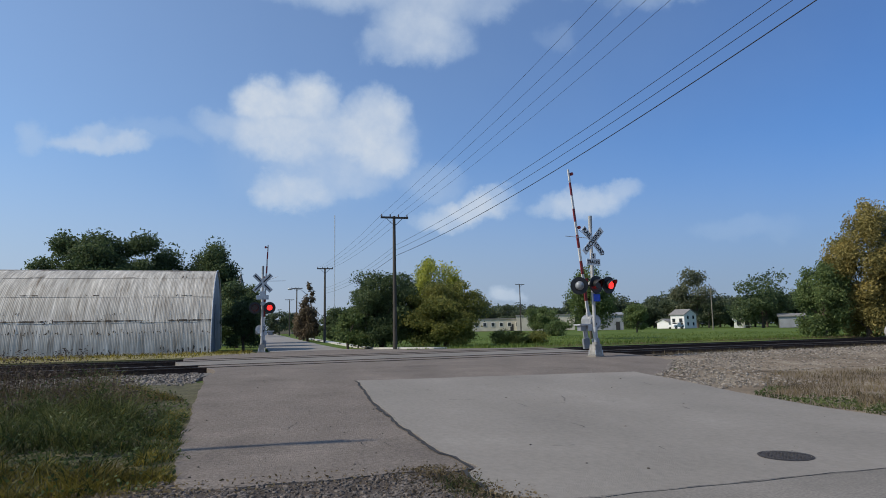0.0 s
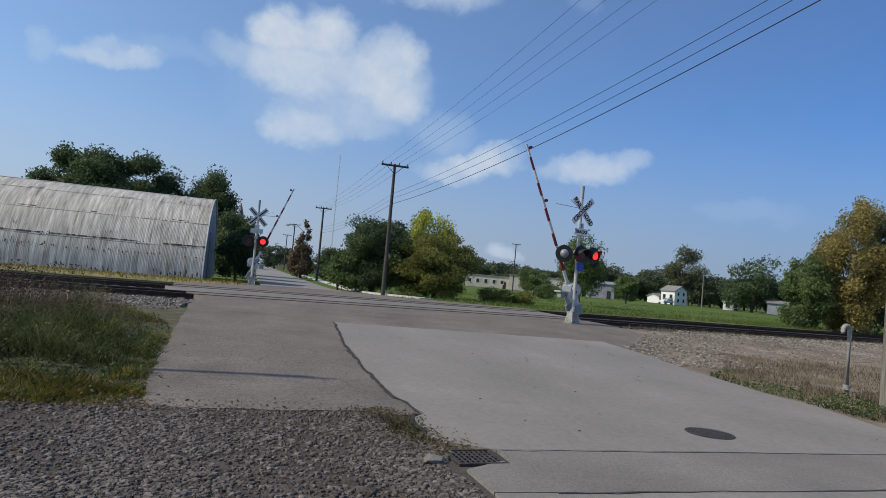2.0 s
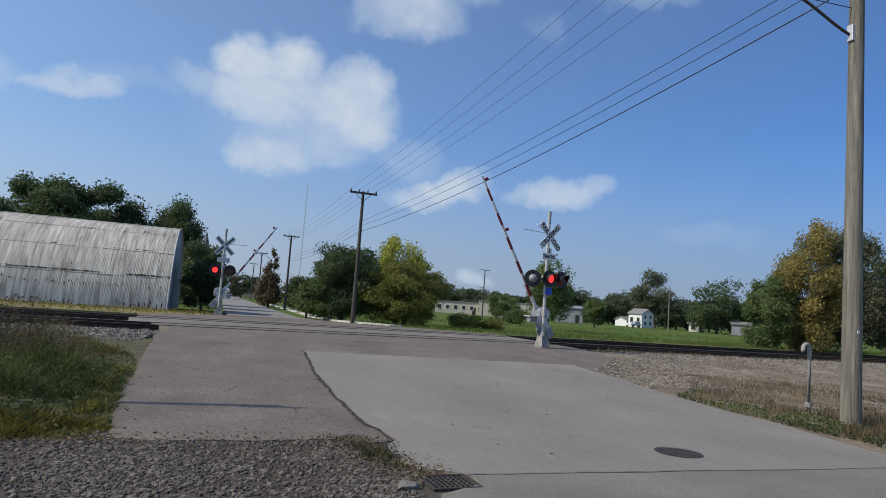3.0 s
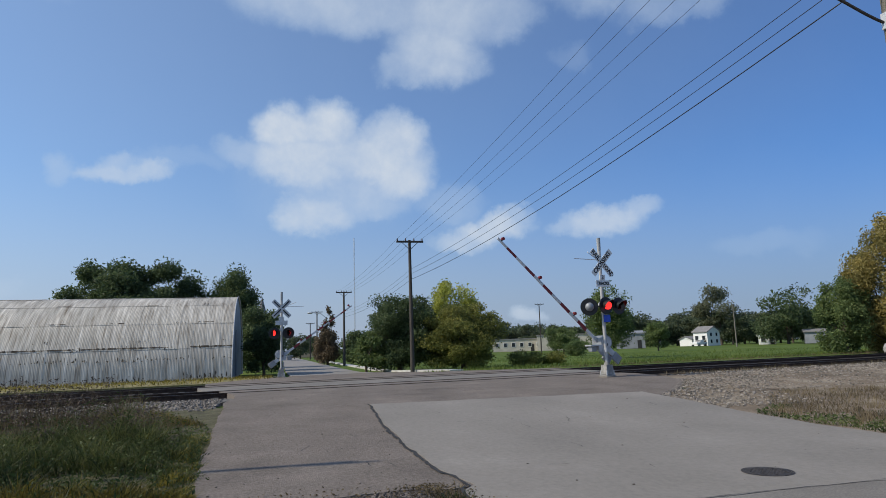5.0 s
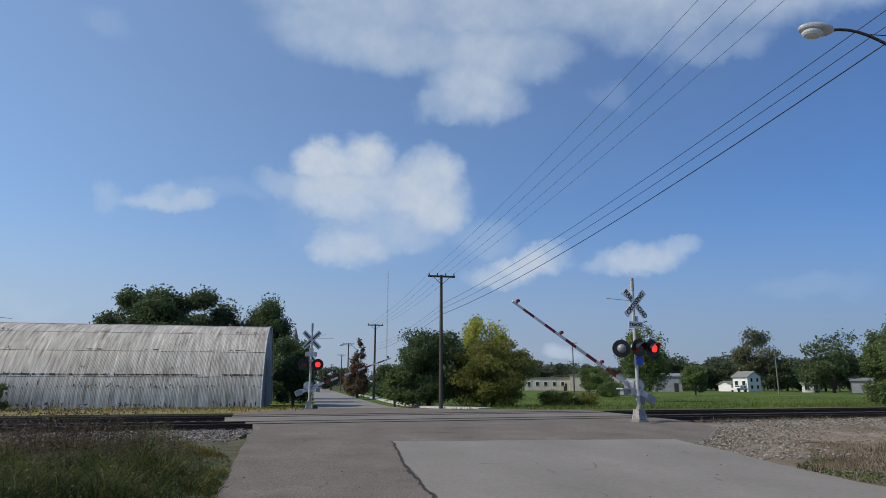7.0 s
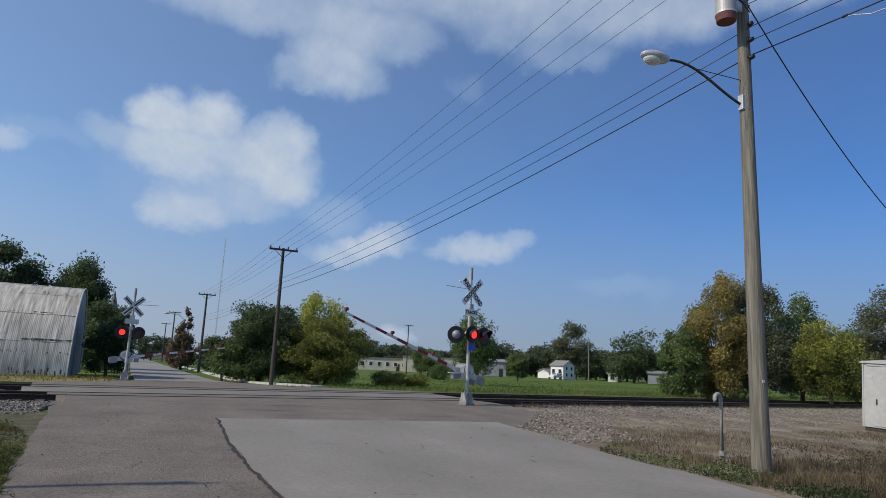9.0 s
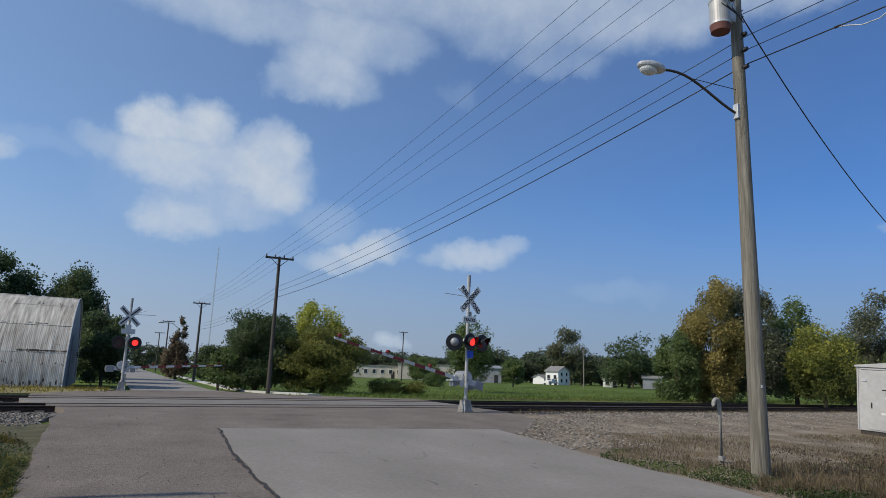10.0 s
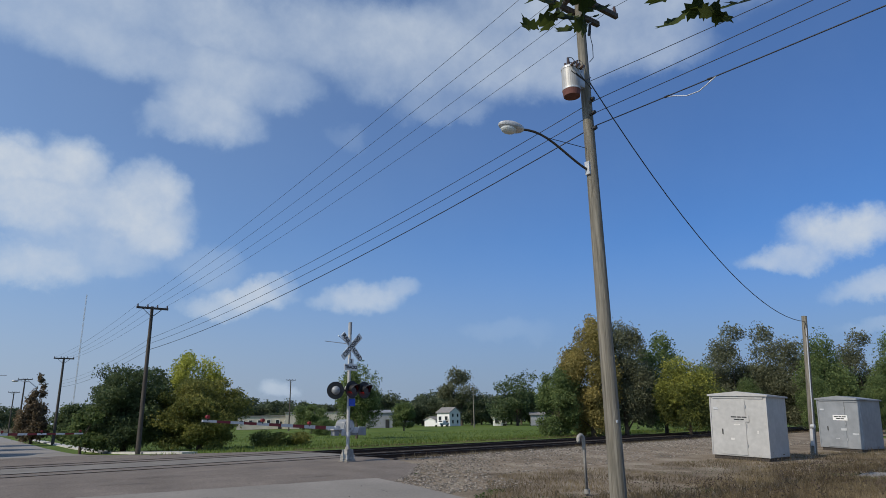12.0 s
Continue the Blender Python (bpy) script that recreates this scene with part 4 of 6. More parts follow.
def build_grass():
    rng = random.Random(12)
    green, olive, leaf, dry, tall = [], [], [], [], []
    # the rank patch beside the driveway: yellow at its front and edge, green within, brown weeds at its back
    n = 0
    while n < 105000:
        y = 7.2 + 8.3 * rng.random() ** 1.25
        xr = -0.92 - (y - 7.5) * 0.06 + 0.3 * noise.noise((y * 1.3, 0, 2)) - max(0, y - 13.5) * 0.5
        x = xr - rng.random() ** 1.2 * (3.2 + y * 0.85)
        if y < 7.42 + 0.3 * noise.noise((x * 0.9, 4, 1)):
            continue
        clump = noise.noise((x * 2.6, y * 2.6, 4))
        patch = noise.noise((x * 0.8, y * 0.8, 0)) + 0.6 * clump
        if clump < -0.12 and rng.random() < 0.6:
            continue
        n += 1
        edge = min(1, (xr - x) / 0.9, (y - 7.2) / 1.4)
        k = (0.3 + 0.7 * edge) * max(0.15, 0.75 + 1.9 * patch) * (0.8 + 0.05 * (y - 7.2))
        front = max(0, min(1, (9.5 + 1.2 * patch - y) / 0.9, 1), min(1, (x - xr + 0.55 + 0.3 * patch) / 0.3) * 0.7)
        pick = rng.random()
        if pick < 0.34 * (1 - 0.85 * front):
            leaf.append((x, y, rng.random() ** 1.2 * 0.3 * max(0.2, k)))
        elif pick < max(0.36, 0.92 * front):
            olive.append((x, y, 0.85 * k))
        elif y > 13.0 + 1.8 * patch or pick > 0.975:
            dry.append((x, y, 0.7 * k))
        else:
            green.append((x, y, k))
    blades("grass_patch", green, GRASS, "rank green grass beside the driveway", 1, 0.1, 0.42, 0.007, 0.7)
    blades("yellow_grass", olive, OLIVE, "yellowing grass at the edge of the driveway", 11, 0.08, 0.3, 0.007, 0.75)
    sprays("weed_leaves", leaf, WEED, "low broad-leaved weeds among the grass", 12, 0.026)
    for _ in range(1000):
        y = 12.2 + 3.6 * rng.random() ** 0.8
        x = -1.9 - 0.1 * (y - 10) - rng.random() * (2 + 0.75 * y)
        dense = noise.noise((x * 0.5, y * 0.5, 7))
        if dense < -0.05:
            continue
        h = rng.uniform(0.35, 0.8) * (1.15 if dense > 0.15 else 0.75)
        dry += [(x + rng.gauss(0, 0.04), y + rng.gauss(0, 0.04), h / 0.4) for _ in range(5)]
        tall += [(x + rng.gauss(0, 0.07), y + rng.gauss(0, 0.07), h * rng.uniform(0.4, 1.05)) for _ in range(22)]
    blades("dry_weeds", dry, DRYGRASS, "dry brown weed stalks among the grass", 2, 0.15, 0.42, 0.004, 0.22)
    sprays("weed_heads", tall, WEEDHEAD, "dark seed heads on tall weeds", 13, 0.027)
    # the verge round the wooden pole
    spots, dry = [], []
    while len(spots) < 26000:
        y = rng.uniform(2, 14.8)
        x = 9.45 + rng.random() ** 1.1 * (9 + max(0, y - 5) * 2.2)
        if x < 9.45 + max(0, y - 11.5) * 1.0 + 0.3 * noise.noise((y, 0, 8)):
            continue
        (spots if noise.noise((x * 0.35, y * 0.35, 6)) > 0.14 or x < 10.3 + 1.2 * noise.noise((y * 1.1, 3, 3)) else dry).append((x, y, (1.1 if x < 10.9 else 0.8) * (1 if y < 10 else 0.6) * (0.6 + 0.8 * abs(noise.noise((x * 1.5, y * 1.5, 2))))))
    while len(dry) < 42000:
        y = rng.uniform(3, 15.3)
        x = 10.5 + max(0, y - 11.0) * 1.1 + rng.random() * (9 + max(0, y - 4) * 2.4)
        far = max(0, min(1, (y - 9.5) / 1.5)) * max(0, min(1, (19 - x) / 3))
        near = max(0, min(1, (13.5 - x) / 2))
        if rng.random() < max(0.7 * far, 0.75 * near * (noise.noise((x * 1.1, y * 1.1, 5)) < 0.12)):
            continue
        dry.append((x, y, rng.uniform(0.4, 1.15) * (1 - 0.62 * max(far, 0.7 * near)) * (0.6 + 0.9 * max(0, noise.noise((x * 0.7, y * 0.7, 3)) + 0.3))))
    for _ in range(14000):
        x, y = rng.uniform(20, 50), rng.uniform(3.5, 13.8)
        if noise.noise((x * 0.4, y * 0.6, 2)) > -0.1:
            (spots if noise.noise((x * 0.25, y * 0.4, 9)) > 0.08 else dry).append((x, y, rng.uniform(0.6, 1.2)))
    heads = []
    for _ in range(420):
        x, y = 10.9 + rng.random() ** 0.8 * 15, rng.uniform(3.4, 10.2)
        if noise.noise((x * 0.45, y * 0.45, 11)) < -0.05:
            continue
        h = rng.uniform(0.25, 0.62)
        dry += [(x + rng.gauss(0, 0.06), y + rng.gauss(0, 0.06), h / 0.3) for _ in range(6)]
        heads += [(x + rng.gauss(0, 0.1), y + rng.gauss(0, 0.1), h * rng.uniform(0.35, 1.05)) for _ in range(20)]
    sprays("weed_heads", heads, WEEDHEAD, "dark seed heads on tall verge weeds", 23, 0.025)
    blades("verge_grass", spots, GRASS, "short green grass on the verge", 3, 0.03, 0.13, 0.008, 0.7)
    blades("dry_weeds", dry, DRYGRASS, "tall dry brown weeds on the verge", 4, 0.06, 0.38, 0.006, 0.45)
    sprays("weed_leaves", [(x, y, rng.random() * 0.1 * k) for x, y, k in spots if x < 11.5 and rng.random() < 0.55], WEED, "low broad-leaved weeds on the verge", 14, 0.03)
    # tufts on the lawn beyond the tracks, and weeds along the tracks and the shed
    spots, olive = [], []
    for _ in range(16000):
        x = rng.uniform(7, 70)
        y = 31.5 + SKEW * x + rng.random() ** 2 * 45
        if 6.7 < x < 9.9 and y > 33:
            continue
        spots.append((x, y, 1.0))
    for _ in range(9000):
        x = rng.uniform(-42, -0.5)
        olive.append((x, 31.2 + SKEW * x + rng.random() * 9 if rng.random() < 0.5 else 42.9 - abs(rng.gauss(0, 0.5)), 1.2))
    blades("dry_tufts", olive, OLIVE, "yellowing grass along the shed", 15, 0.05, 0.2, 0.016, 0.7)
    blades("lawn_tufts", spots, LAWNBLADE, "tufts of lawn grass", 5, 0.05, 0.22, 0.02, 0.5)
    dry = []
    for _ in range(9000):
        x = rng.choice((rng.uniform(-42, -3), rng.uniform(14, 60), rng.uniform(14, 40)))
        dry.append((x, track_y(rng.choice((19.2, 19.8, 30.8, 31.3)) + rng.gauss(0, 0.45), x), rng.uniform(0.4, 1.0)))
    blades("dry_weeds", dry, DRYGRASS, "dry weeds along the ballast", 6, 0.05, 0.22, 0.008, 0.7)


def stones(name, spots, material, label, seed, s0, s1):
    """Loose broken stones at spots (x, y, z)."""
    rng = random.Random(seed)
    base = [(-1, -1, -0.6), (1, -0.8, -0.6), (0.9, 1, -0.6), (-1, 0.9, -0.6), (-0.7, -0.6, 0.7), (0.6, -0.7, 0.55), (0.7, 0.6, 0.7), (-0.5, 0.7, 0.5)]
    quads = [(4, 5, 6, 7), (0, 1, 5, 4), (1, 2, 6, 5), (2, 3, 7, 6), (3, 0, 4, 7)]
    vs, fs = [], []
    for x, y, z in spots:
        s = s0 + (s1 - s0) * rng.random() ** 3.2
        a = rng.uniform(0, 2 * math.pi)
        ca, sa = math.cos(a) * s, math.sin(a) * s
        sq, n = rng.uniform(0.6, 1.0), len(vs)
        for u, v, w in base:
            u, v, w = u * rng.uniform(0.7, 1.1), v * sq * rng.uniform(0.7, 1.1), w * rng.uniform(0.6, 1.1)
            vs.append((x + u * ca - v * sa, y + u * sa + v * ca, z + w * s * 0.6))
        fs += [tuple(n + i for i in q) for q in quads]
    return tagged(raw(name, vs, fs, material), label, "gravel", kind="stuff")


def build_stones():
    rng = random.Random(5)
    sp = []
    while len(sp) < 80000:
        y = 3.9 + 3.9 * rng.random() ** 1.1
        x = rng.uniform(-6.5, 2.0)
        if x > 1.9 - max(0, y - 6.4) * 0.6 + 0.25 * noise.noise((y * 2, 0, 0)):
            continue
        if y > 7.35 and (x > -0.9 or rng.random() < 0.7):
            continue
        if noise.noise((x * 0.8, y * 0.8, 1)) + 0.4 * noise.noise((x * 2.5, y * 2.5, 3)) < -0.08 and rng.random() < 0.7:
            continue
        sp.append((x, y, G(x, y) + 0.004))
    brown = [p for p in sp if rng.random() < 0.16 + 0.5 * max(0, noise.noise((p[0] * 0.9, p[1] * 1.6, 9)))]
    near = set(brown)
    stones("driveway_gravel", [p for p in sp if p not in near], M_GRAVEL, "loose grey crushed gravel on the driveway", 1, 0.004, 0.032)
    stones("brown_gravel", brown, M_BROWNSTONE, "rusty brown gravel and dry leaf litter on the driveway", 8, 0.004, 0.018)
    sp = [(x, y, G(x, y) + 0.018) for x, y in ((rng.uniform(-0.9, 2.1), 7.3 + 9 * rng.random() ** 3) for _ in range(110))]
    sp += [(x, y, G(x, y) + 0.026) for x, y in ((rng.uniform(2.6, 8.5), rng.uniform(4.5, 15)) for _ in range(30))]
    stones("scattered_gravel", sp, M_GRAVEL, "scattered pebbles on the asphalt", 2, 0.006, 0.02)
    # dry litter where the gravel meets the asphalt and the grass
    sp = []
    for _ in range(2600):
        x = rng.uniform(-6.5, 2.0)
        y = 7.35 + rng.gauss(0, 0.16) + 0.12 * noise.noise((x * 1.5, 0, 3))
        if x < -0.6 or rng.random() < 0.35:
            sp.append((x, y, 0.03 * rng.random()))
    for _ in range(1500):
        y = rng.uniform(5.5, 7.5)
        x = 2.02 - 0.25 * (y - 5.8) + rng.gauss(0, 0.16)
        if not (5.38 < y < 5.78 and 1.95 < x < 2.4):
            sp.append((x, y, 0.035 * rng.random()))
    sprays("leaf_litter", sp, DRYGRASS, "dry brown leaf litter along the driveway edge", 21, 0.02)
    sp = []
    for _ in range(30000):
        x = rng.choice((rng.uniform(-24, -1.5), rng.uniform(-14, -1.5), rng.uniform(14.4, 40)))
        q = rng.choice((rng.uniform(16.2, 20.6), rng.uniform(17.0, 21.0), rng.uniform(16.6, 20.8), rng.uniform(24, 25.6)))
        sp.append((x, track_y(q, x), (0.25 if q > 20.6 else 0.25 - 0.06 * (20.6 - q) if q > 19.2 else G(x, track_y(q, x)) - 0.01) + rng.uniform(-0.01, 0.03)))
    stones("ballast_stones", sp, M_STONE, "pale crushed limestone ballast", 3, 0.02, 0.055)
    sp = []
    for _ in range(9000):
        x = rng.uniform(13, 40)
        y = track_y(rng.uniform(13.2, 18.8), x)
        sp.append((x, y, G(x, y) - 0.005))
    # thinner along the ragged edge of the asphalt
    for _ in range(3200):
        y = rng.uniform(12.6, 18.6)
        x = lerp_edge(APRON_R, y) if y > 14.8 else 9.45
        x += rng.random() ** 1.6 * 3.2 - 0.12
        sp.append((x, y, G(x, y) + 0.004))
    stones("verge_gravel", sp, M_STONE, "pale stony ground beside the tracks", 4, 0.012, 0.05)


build_grass()
build_stones()


# ---- quonset shed ----
def build_quonset():
    x0, x1, yc, r, z0 = -44.0, -3.0, 48.7, 5.6, 0.12
    q = thing("quonset_shed", pose(0, yc, z0), "long corrugated steel quonset shed, weathered pale grey with rust streaks", "shed")
    m = bpy.data.materials.new("weathered_corrugated_steel")
    m.use_nodes = True
    nt = m.node_tree
    N, L = nt.nodes.new, nt.links.new
    b = nt.nodes["Principled BSDF"]
    ge, oi = N("ShaderNodeNewGeometry"), N("ShaderNodeObjectInfo")
    mp = N("ShaderNodeMapping"); mp.inputs["Scale"].default_value = (3.2, 0.35, 0.35); L(ge.outputs["Position"], mp.inputs["Vector"])
    n1 = N("ShaderNodeTexNoise"); n1.inputs["Scale"].default_value, n1.inputs["Detail"].default_value, n1.inputs["Roughness"].default_value = 1.6, 8, 0.65
    L(mp.outputs[0], n1.inputs["Vector"])
    r1 = N("ShaderNodeValToRGB")
    e = r1.color_ramp.elements
    e.new(0.5); e.new(0.66)
    for el, p, c in zip(e, (0.28, 0.42, 0.55, 0.72), ((0.2, 0.155, 0.105), (0.41, 0.375, 0.315), (0.545, 0.51, 0.44), (0.68, 0.645, 0.575))):
        el.position, el.color = p, (*c, 1)
    L(n1.outputs["Fac"], r1.inputs["Fac"])
    # fine streaks: weathering, plus the ripples' light and shade put into the colour
    n2 = N("ShaderNodeTexNoise"); n2.inputs["Scale"].default_value, n2.inputs["Detail"].default_value = 1.0, 7
    mq = N("ShaderNodeMapping"); mq.inputs["Scale"].default_value = (7.5, 0.5, 0.5); L(ge.outputs["Position"], mq.inputs["Vector"]); L(mq.outputs[0], n2.inputs["Vector"])
    mr = N("ShaderNodeMapRange"); L(n2.outputs["Fac"], mr.inputs["Value"])
    for k, v in zip(("From Min", "From Max", "To Min", "To Max"), (0.3, 0.7, 0.68, 1.2)):
        mr.inputs[k].default_value = v
    m2 = N("ShaderNodeMath"); m2.operation = "MULTIPLY_ADD"; L(oi.outputs["Random"], m2.inputs[0]); m2.inputs[1].default_value, m2.inputs[2].default_value = 0.18, 0.9
    m3 = N("ShaderNodeMath"); m3.operation = "MULTIPLY"; L(mr.outputs[0], m3.inputs[0]); L(m2.outputs[0], m3.inputs[1])
    s = N("ShaderNodeVectorMath"); s.operation = "SCALE"; L(r1.outputs["Color"], s.inputs[0]); L(m3.outputs[0], s.inputs["Scale"])
    L(s.outputs[0], b.inputs["Base Color"])
    b.inputs["Roughness"].default_value, b.inputs["Metallic"].default_value = 0.6, 0.15
    rust = surface("rusted_sheet_edge", [(0.3, (0.04, 0.032, 0.025)), (0.7, (0.1, 0.078, 0.058))], scale=3, rough=0.95, bump=0.4)
    # sheets: rows up the arch, each a little proud of the one above it
    rows = [(0.0, 22), (22, 41), (41, 61), (61, 79), (79, 97)]
    width, waves = 0.82, 10
    meshes = []
    for k, (a0, a1) in enumerate(rows):
        vs, fs = [], []
        nu, nv = waves * 4, 5
        for j in range(nv + 1):
            a = radians(a0 - (1.2 if k else 0) + (a1 - a0 + (1.2 if k else 0)) * j / nv)
            for i in range(nu + 1):
                u = i / nu
                rr = r + 0.0045 * math.sin(2 * math.pi * waves * u) + (0.014 if j == 0 else 0.0)
                vs.append((u * (width + 0.03), -rr * math.cos(a), rr * math.sin(a)))
        for j in range(nv):
            for i in range(nu):
                p = j * (nu + 1) + i
                fs.append((p, p + 1, p + nu + 2, p + nu + 1))
        me = bpy.data.meshes.new("sheet")
        me.from_pydata(vs, [], fs)
        me.materials.append(m)
        me.shade_smooth()
        meshes.append(me)
    rng = random.Random(3)
    n = int((x1 - x0) / width)
    for k, me in enumerate(meshes):
        for i in range(n):
            o = new("sheet", me)
            o.parent = q
            o.matrix_basis = pose(x1 - (i + 1) * width, rng.uniform(-0.008, 0.008), rng.uniform(-0.006, 0.006), 0, 0, rng.uniform(-0.12, 0.12))
    # seams and torn bottom edge
    for a, w, amount in ((22, 0.035, 0.75), (41, 0.022, 0.35), (61, 0.02, 0.25), (79, 0.016, 0.2)):
        vs, fs = [], []
        rr = r + 0.03
        for i in range(260):
            x = x0 + (x1 - x0) * i / 260
            if noise.noise((x * 0.55, a, 0)) < 0.55 - amount:
                continue
            wd = w * rng.uniform(0.3, 1.6)
            for j, t in ((0, -wd), (1, wd)):
                aa = radians(a) + t / r
                for dx in (0, 0.16):
                    vs.append((x + dx, -rr * math.cos(aa), rr * math.sin(aa)))
            n4 = len(vs) - 4
            fs.append((n4, n4 + 1, n4 + 3, n4 + 2))
        tagged(raw("rust_seam", vs, fs, rust, q, "dark rusted lap seam"), kind="stuff")
    vs, fs = [], []
    for i in range(1500):
        x = x0 + (x1 - x0) * rng.random()
        low = noise.noise((x * 0.35, 3, 1)) > -0.05
        a = radians(rng.choice((0.4, 0.8, 1.4, 2.2, 3.2) if low and rng.random() < 0.55 else (13, 13.6, 14, 20.5, 21.4, 22, 26, 40.6, 60.7)) + rng.uniform(-0.5, 0.5))
        if a > 0.25 and noise.noise((x * 0.6, a * 5, 2)) < 0.1:
            continue
        hgt, wd = (rng.uniform(0.05, 0.5) if rng.random() < 0.25 else rng.uniform(0.03, 0.14)) / r, rng.uniform(0.01, 0.05)
        rr = r + 0.028
        nn = len(vs)
        ring = [(a + hgt * (0.5 + 0.5 * math.sin(q) * rng.uniform(0.6, 1.1)), x + wd * math.cos(q) * rng.uniform(0.4, 1.2)) for q in (0.3, 1.3, 2.3, 3.4, 4.4, 5.4)]
        for aa, xx in ring:
            vs.append((xx, -rr * math.cos(aa), rr * math.sin(aa)))
        fs.append(tuple(range(nn, nn + 6)))
    tagged(raw("rust_hole", vs, fs, rust, q, "rusted holes and dents along the foot"), kind="stuff")
    # far side of the roof, end walls, footing and edge trim
    vs, fs = [], []
    for x in (x0, x1):
        for j in range(13):
            a = radians(95 + 85 * j / 12)
            vs.append((x, -r * math.cos(a), r * math.sin(a)))
    fs = [(j, j + 1, j + 14, j + 13) for j in range(12)]
    raw("rear_roof", vs, fs, m, q, smooth=True)
    for x in (x0 + 0.05, x1 - 0.05):
        vs = [(x, -(r - 0.05) * math.cos(math.pi * j / 24), (r - 0.05) * math.sin(math.pi * j / 24)) for j in range(25)]
        raw("end_wall", vs, [tuple(range(25))], M_GREYMETAL, q)
    vs, fs = tube_data([(x1 + 0.02, -(r + 0.03) * math.cos(math.pi * j / 30), (r + 0.03) * math.sin(math.pi * j / 30)) for j in range(31)], 0.035, 6)
    raw("edge_trim", vs, fs, M_GALV, q, "pale curved edge trim")
    part("footing", box(x1 - x0, 0.3, 0.3, (x0 + x1) / 2, -r + 0.0, -0.1), M_SIDEWALK, q)
    part("end_door", box(0.06, 3.2, 3.2, x1 + 0.0, 0, 1.6, 0.01), M_GREYMETAL, q, "grey sliding end door")
    bm = rod((-21.3, 0.3, r), (-21.3, 0.3, r + 0.75), 0.05)
    rod((-21.3, 0.3, r + 0.4), (-20.2, 0.3, r + 0.3), 0.015, bm=bm)
    part("roof_pipe", bm, M_DARKPOLE, q, "thin vent pipe standing on the ridge")


build_quonset()


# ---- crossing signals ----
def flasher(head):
    """An added turning disc standing in for the blink: glowing face, dark red back."""
    d = part("flasher", rod((0, -0.012, 0), (0, -0.002, 0), 0.14, 0.14, 24), M_LIT, head, "lit red lamp face on an added turning disc", m=pose(0, -0.06, 0))
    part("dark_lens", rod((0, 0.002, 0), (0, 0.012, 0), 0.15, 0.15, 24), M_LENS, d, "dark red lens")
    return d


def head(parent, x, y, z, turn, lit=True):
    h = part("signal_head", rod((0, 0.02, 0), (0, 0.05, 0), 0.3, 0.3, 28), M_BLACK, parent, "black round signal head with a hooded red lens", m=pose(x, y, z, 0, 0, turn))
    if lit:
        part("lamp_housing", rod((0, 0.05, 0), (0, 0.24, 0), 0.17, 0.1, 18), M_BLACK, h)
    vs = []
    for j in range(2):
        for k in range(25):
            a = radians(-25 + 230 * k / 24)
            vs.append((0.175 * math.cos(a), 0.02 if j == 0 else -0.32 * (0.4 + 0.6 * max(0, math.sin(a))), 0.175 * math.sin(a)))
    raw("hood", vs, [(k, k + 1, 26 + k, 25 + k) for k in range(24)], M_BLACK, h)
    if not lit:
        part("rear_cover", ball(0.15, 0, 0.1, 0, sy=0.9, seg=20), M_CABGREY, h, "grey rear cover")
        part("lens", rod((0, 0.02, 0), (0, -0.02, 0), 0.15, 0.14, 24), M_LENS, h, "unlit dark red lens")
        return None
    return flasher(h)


def arm_parts(gate, length, sgn):
    """A barrier arm along sgn * x from its pivot: tapered tube with red and white bands, lamps, counterweights."""
    n = 11
    for k in range(n):
        a, b = 0.35 + (length - 0.35) * k / n, 0.35 + (length - 0.35) * (k + 1) / n
        ha, hb = 0.06 - 0.028 * k / n, 0.06 - 0.028 * (k + 1) / n
        bm = bmesh.new()
        vs = [bm.verts.new((sgn * x, y, z)) for x, h in ((a, ha), (b, hb)) for y, z in ((-0.02, -h), (0.02, -h), (0.02, h), (-0.02, h))]
        for i in range(4):
            bm.faces.new((vs[i], vs[(i + 1) % 4], vs[4 + (i + 1) % 4], vs[4 + i]))
        bm.faces.new(vs[3::-1]); bm.faces.new(vs[4:])
        bmesh.ops.recalc_face_normals(bm, faces=bm.faces)
        part("band", bm, M_REDTAPE if k % 2 == 1 else M_WHITETAPE, gate, "red band" if k % 2 else "white band")
    for d in (0.28, 0.62, 0.97):
        x = sgn * length * d
        lm = part("gate_lamp", rod((x, -0.05, 0.12), (x, 0.05, 0.12), 0.055, seg=14), M_GATELAMP, gate, "small red gate lamp")
        part("bracket", box(0.04, 0.05, 0.09, x, 0, 0.06), M_BLACK, lm)
    part("arm_root", box(0.5, 0.09, 0.16, sgn * 0.15, 0, 0, 0.01), M_GALV, gate)
    for y in (-0.24, 0.24):
        w = part("counterweight_arm", box(0.95, 0.04, 0.2, -sgn * 0.38, y, -0.03, 0.012), M_GALV, gate, "grey steel counterweight arm")
        part("counterweight", box(0.36, 0.09, 0.3, -sgn * 0.66, y, -0.05, 0.02), M_CABGREY, w, "bolted grey counterweight plates")


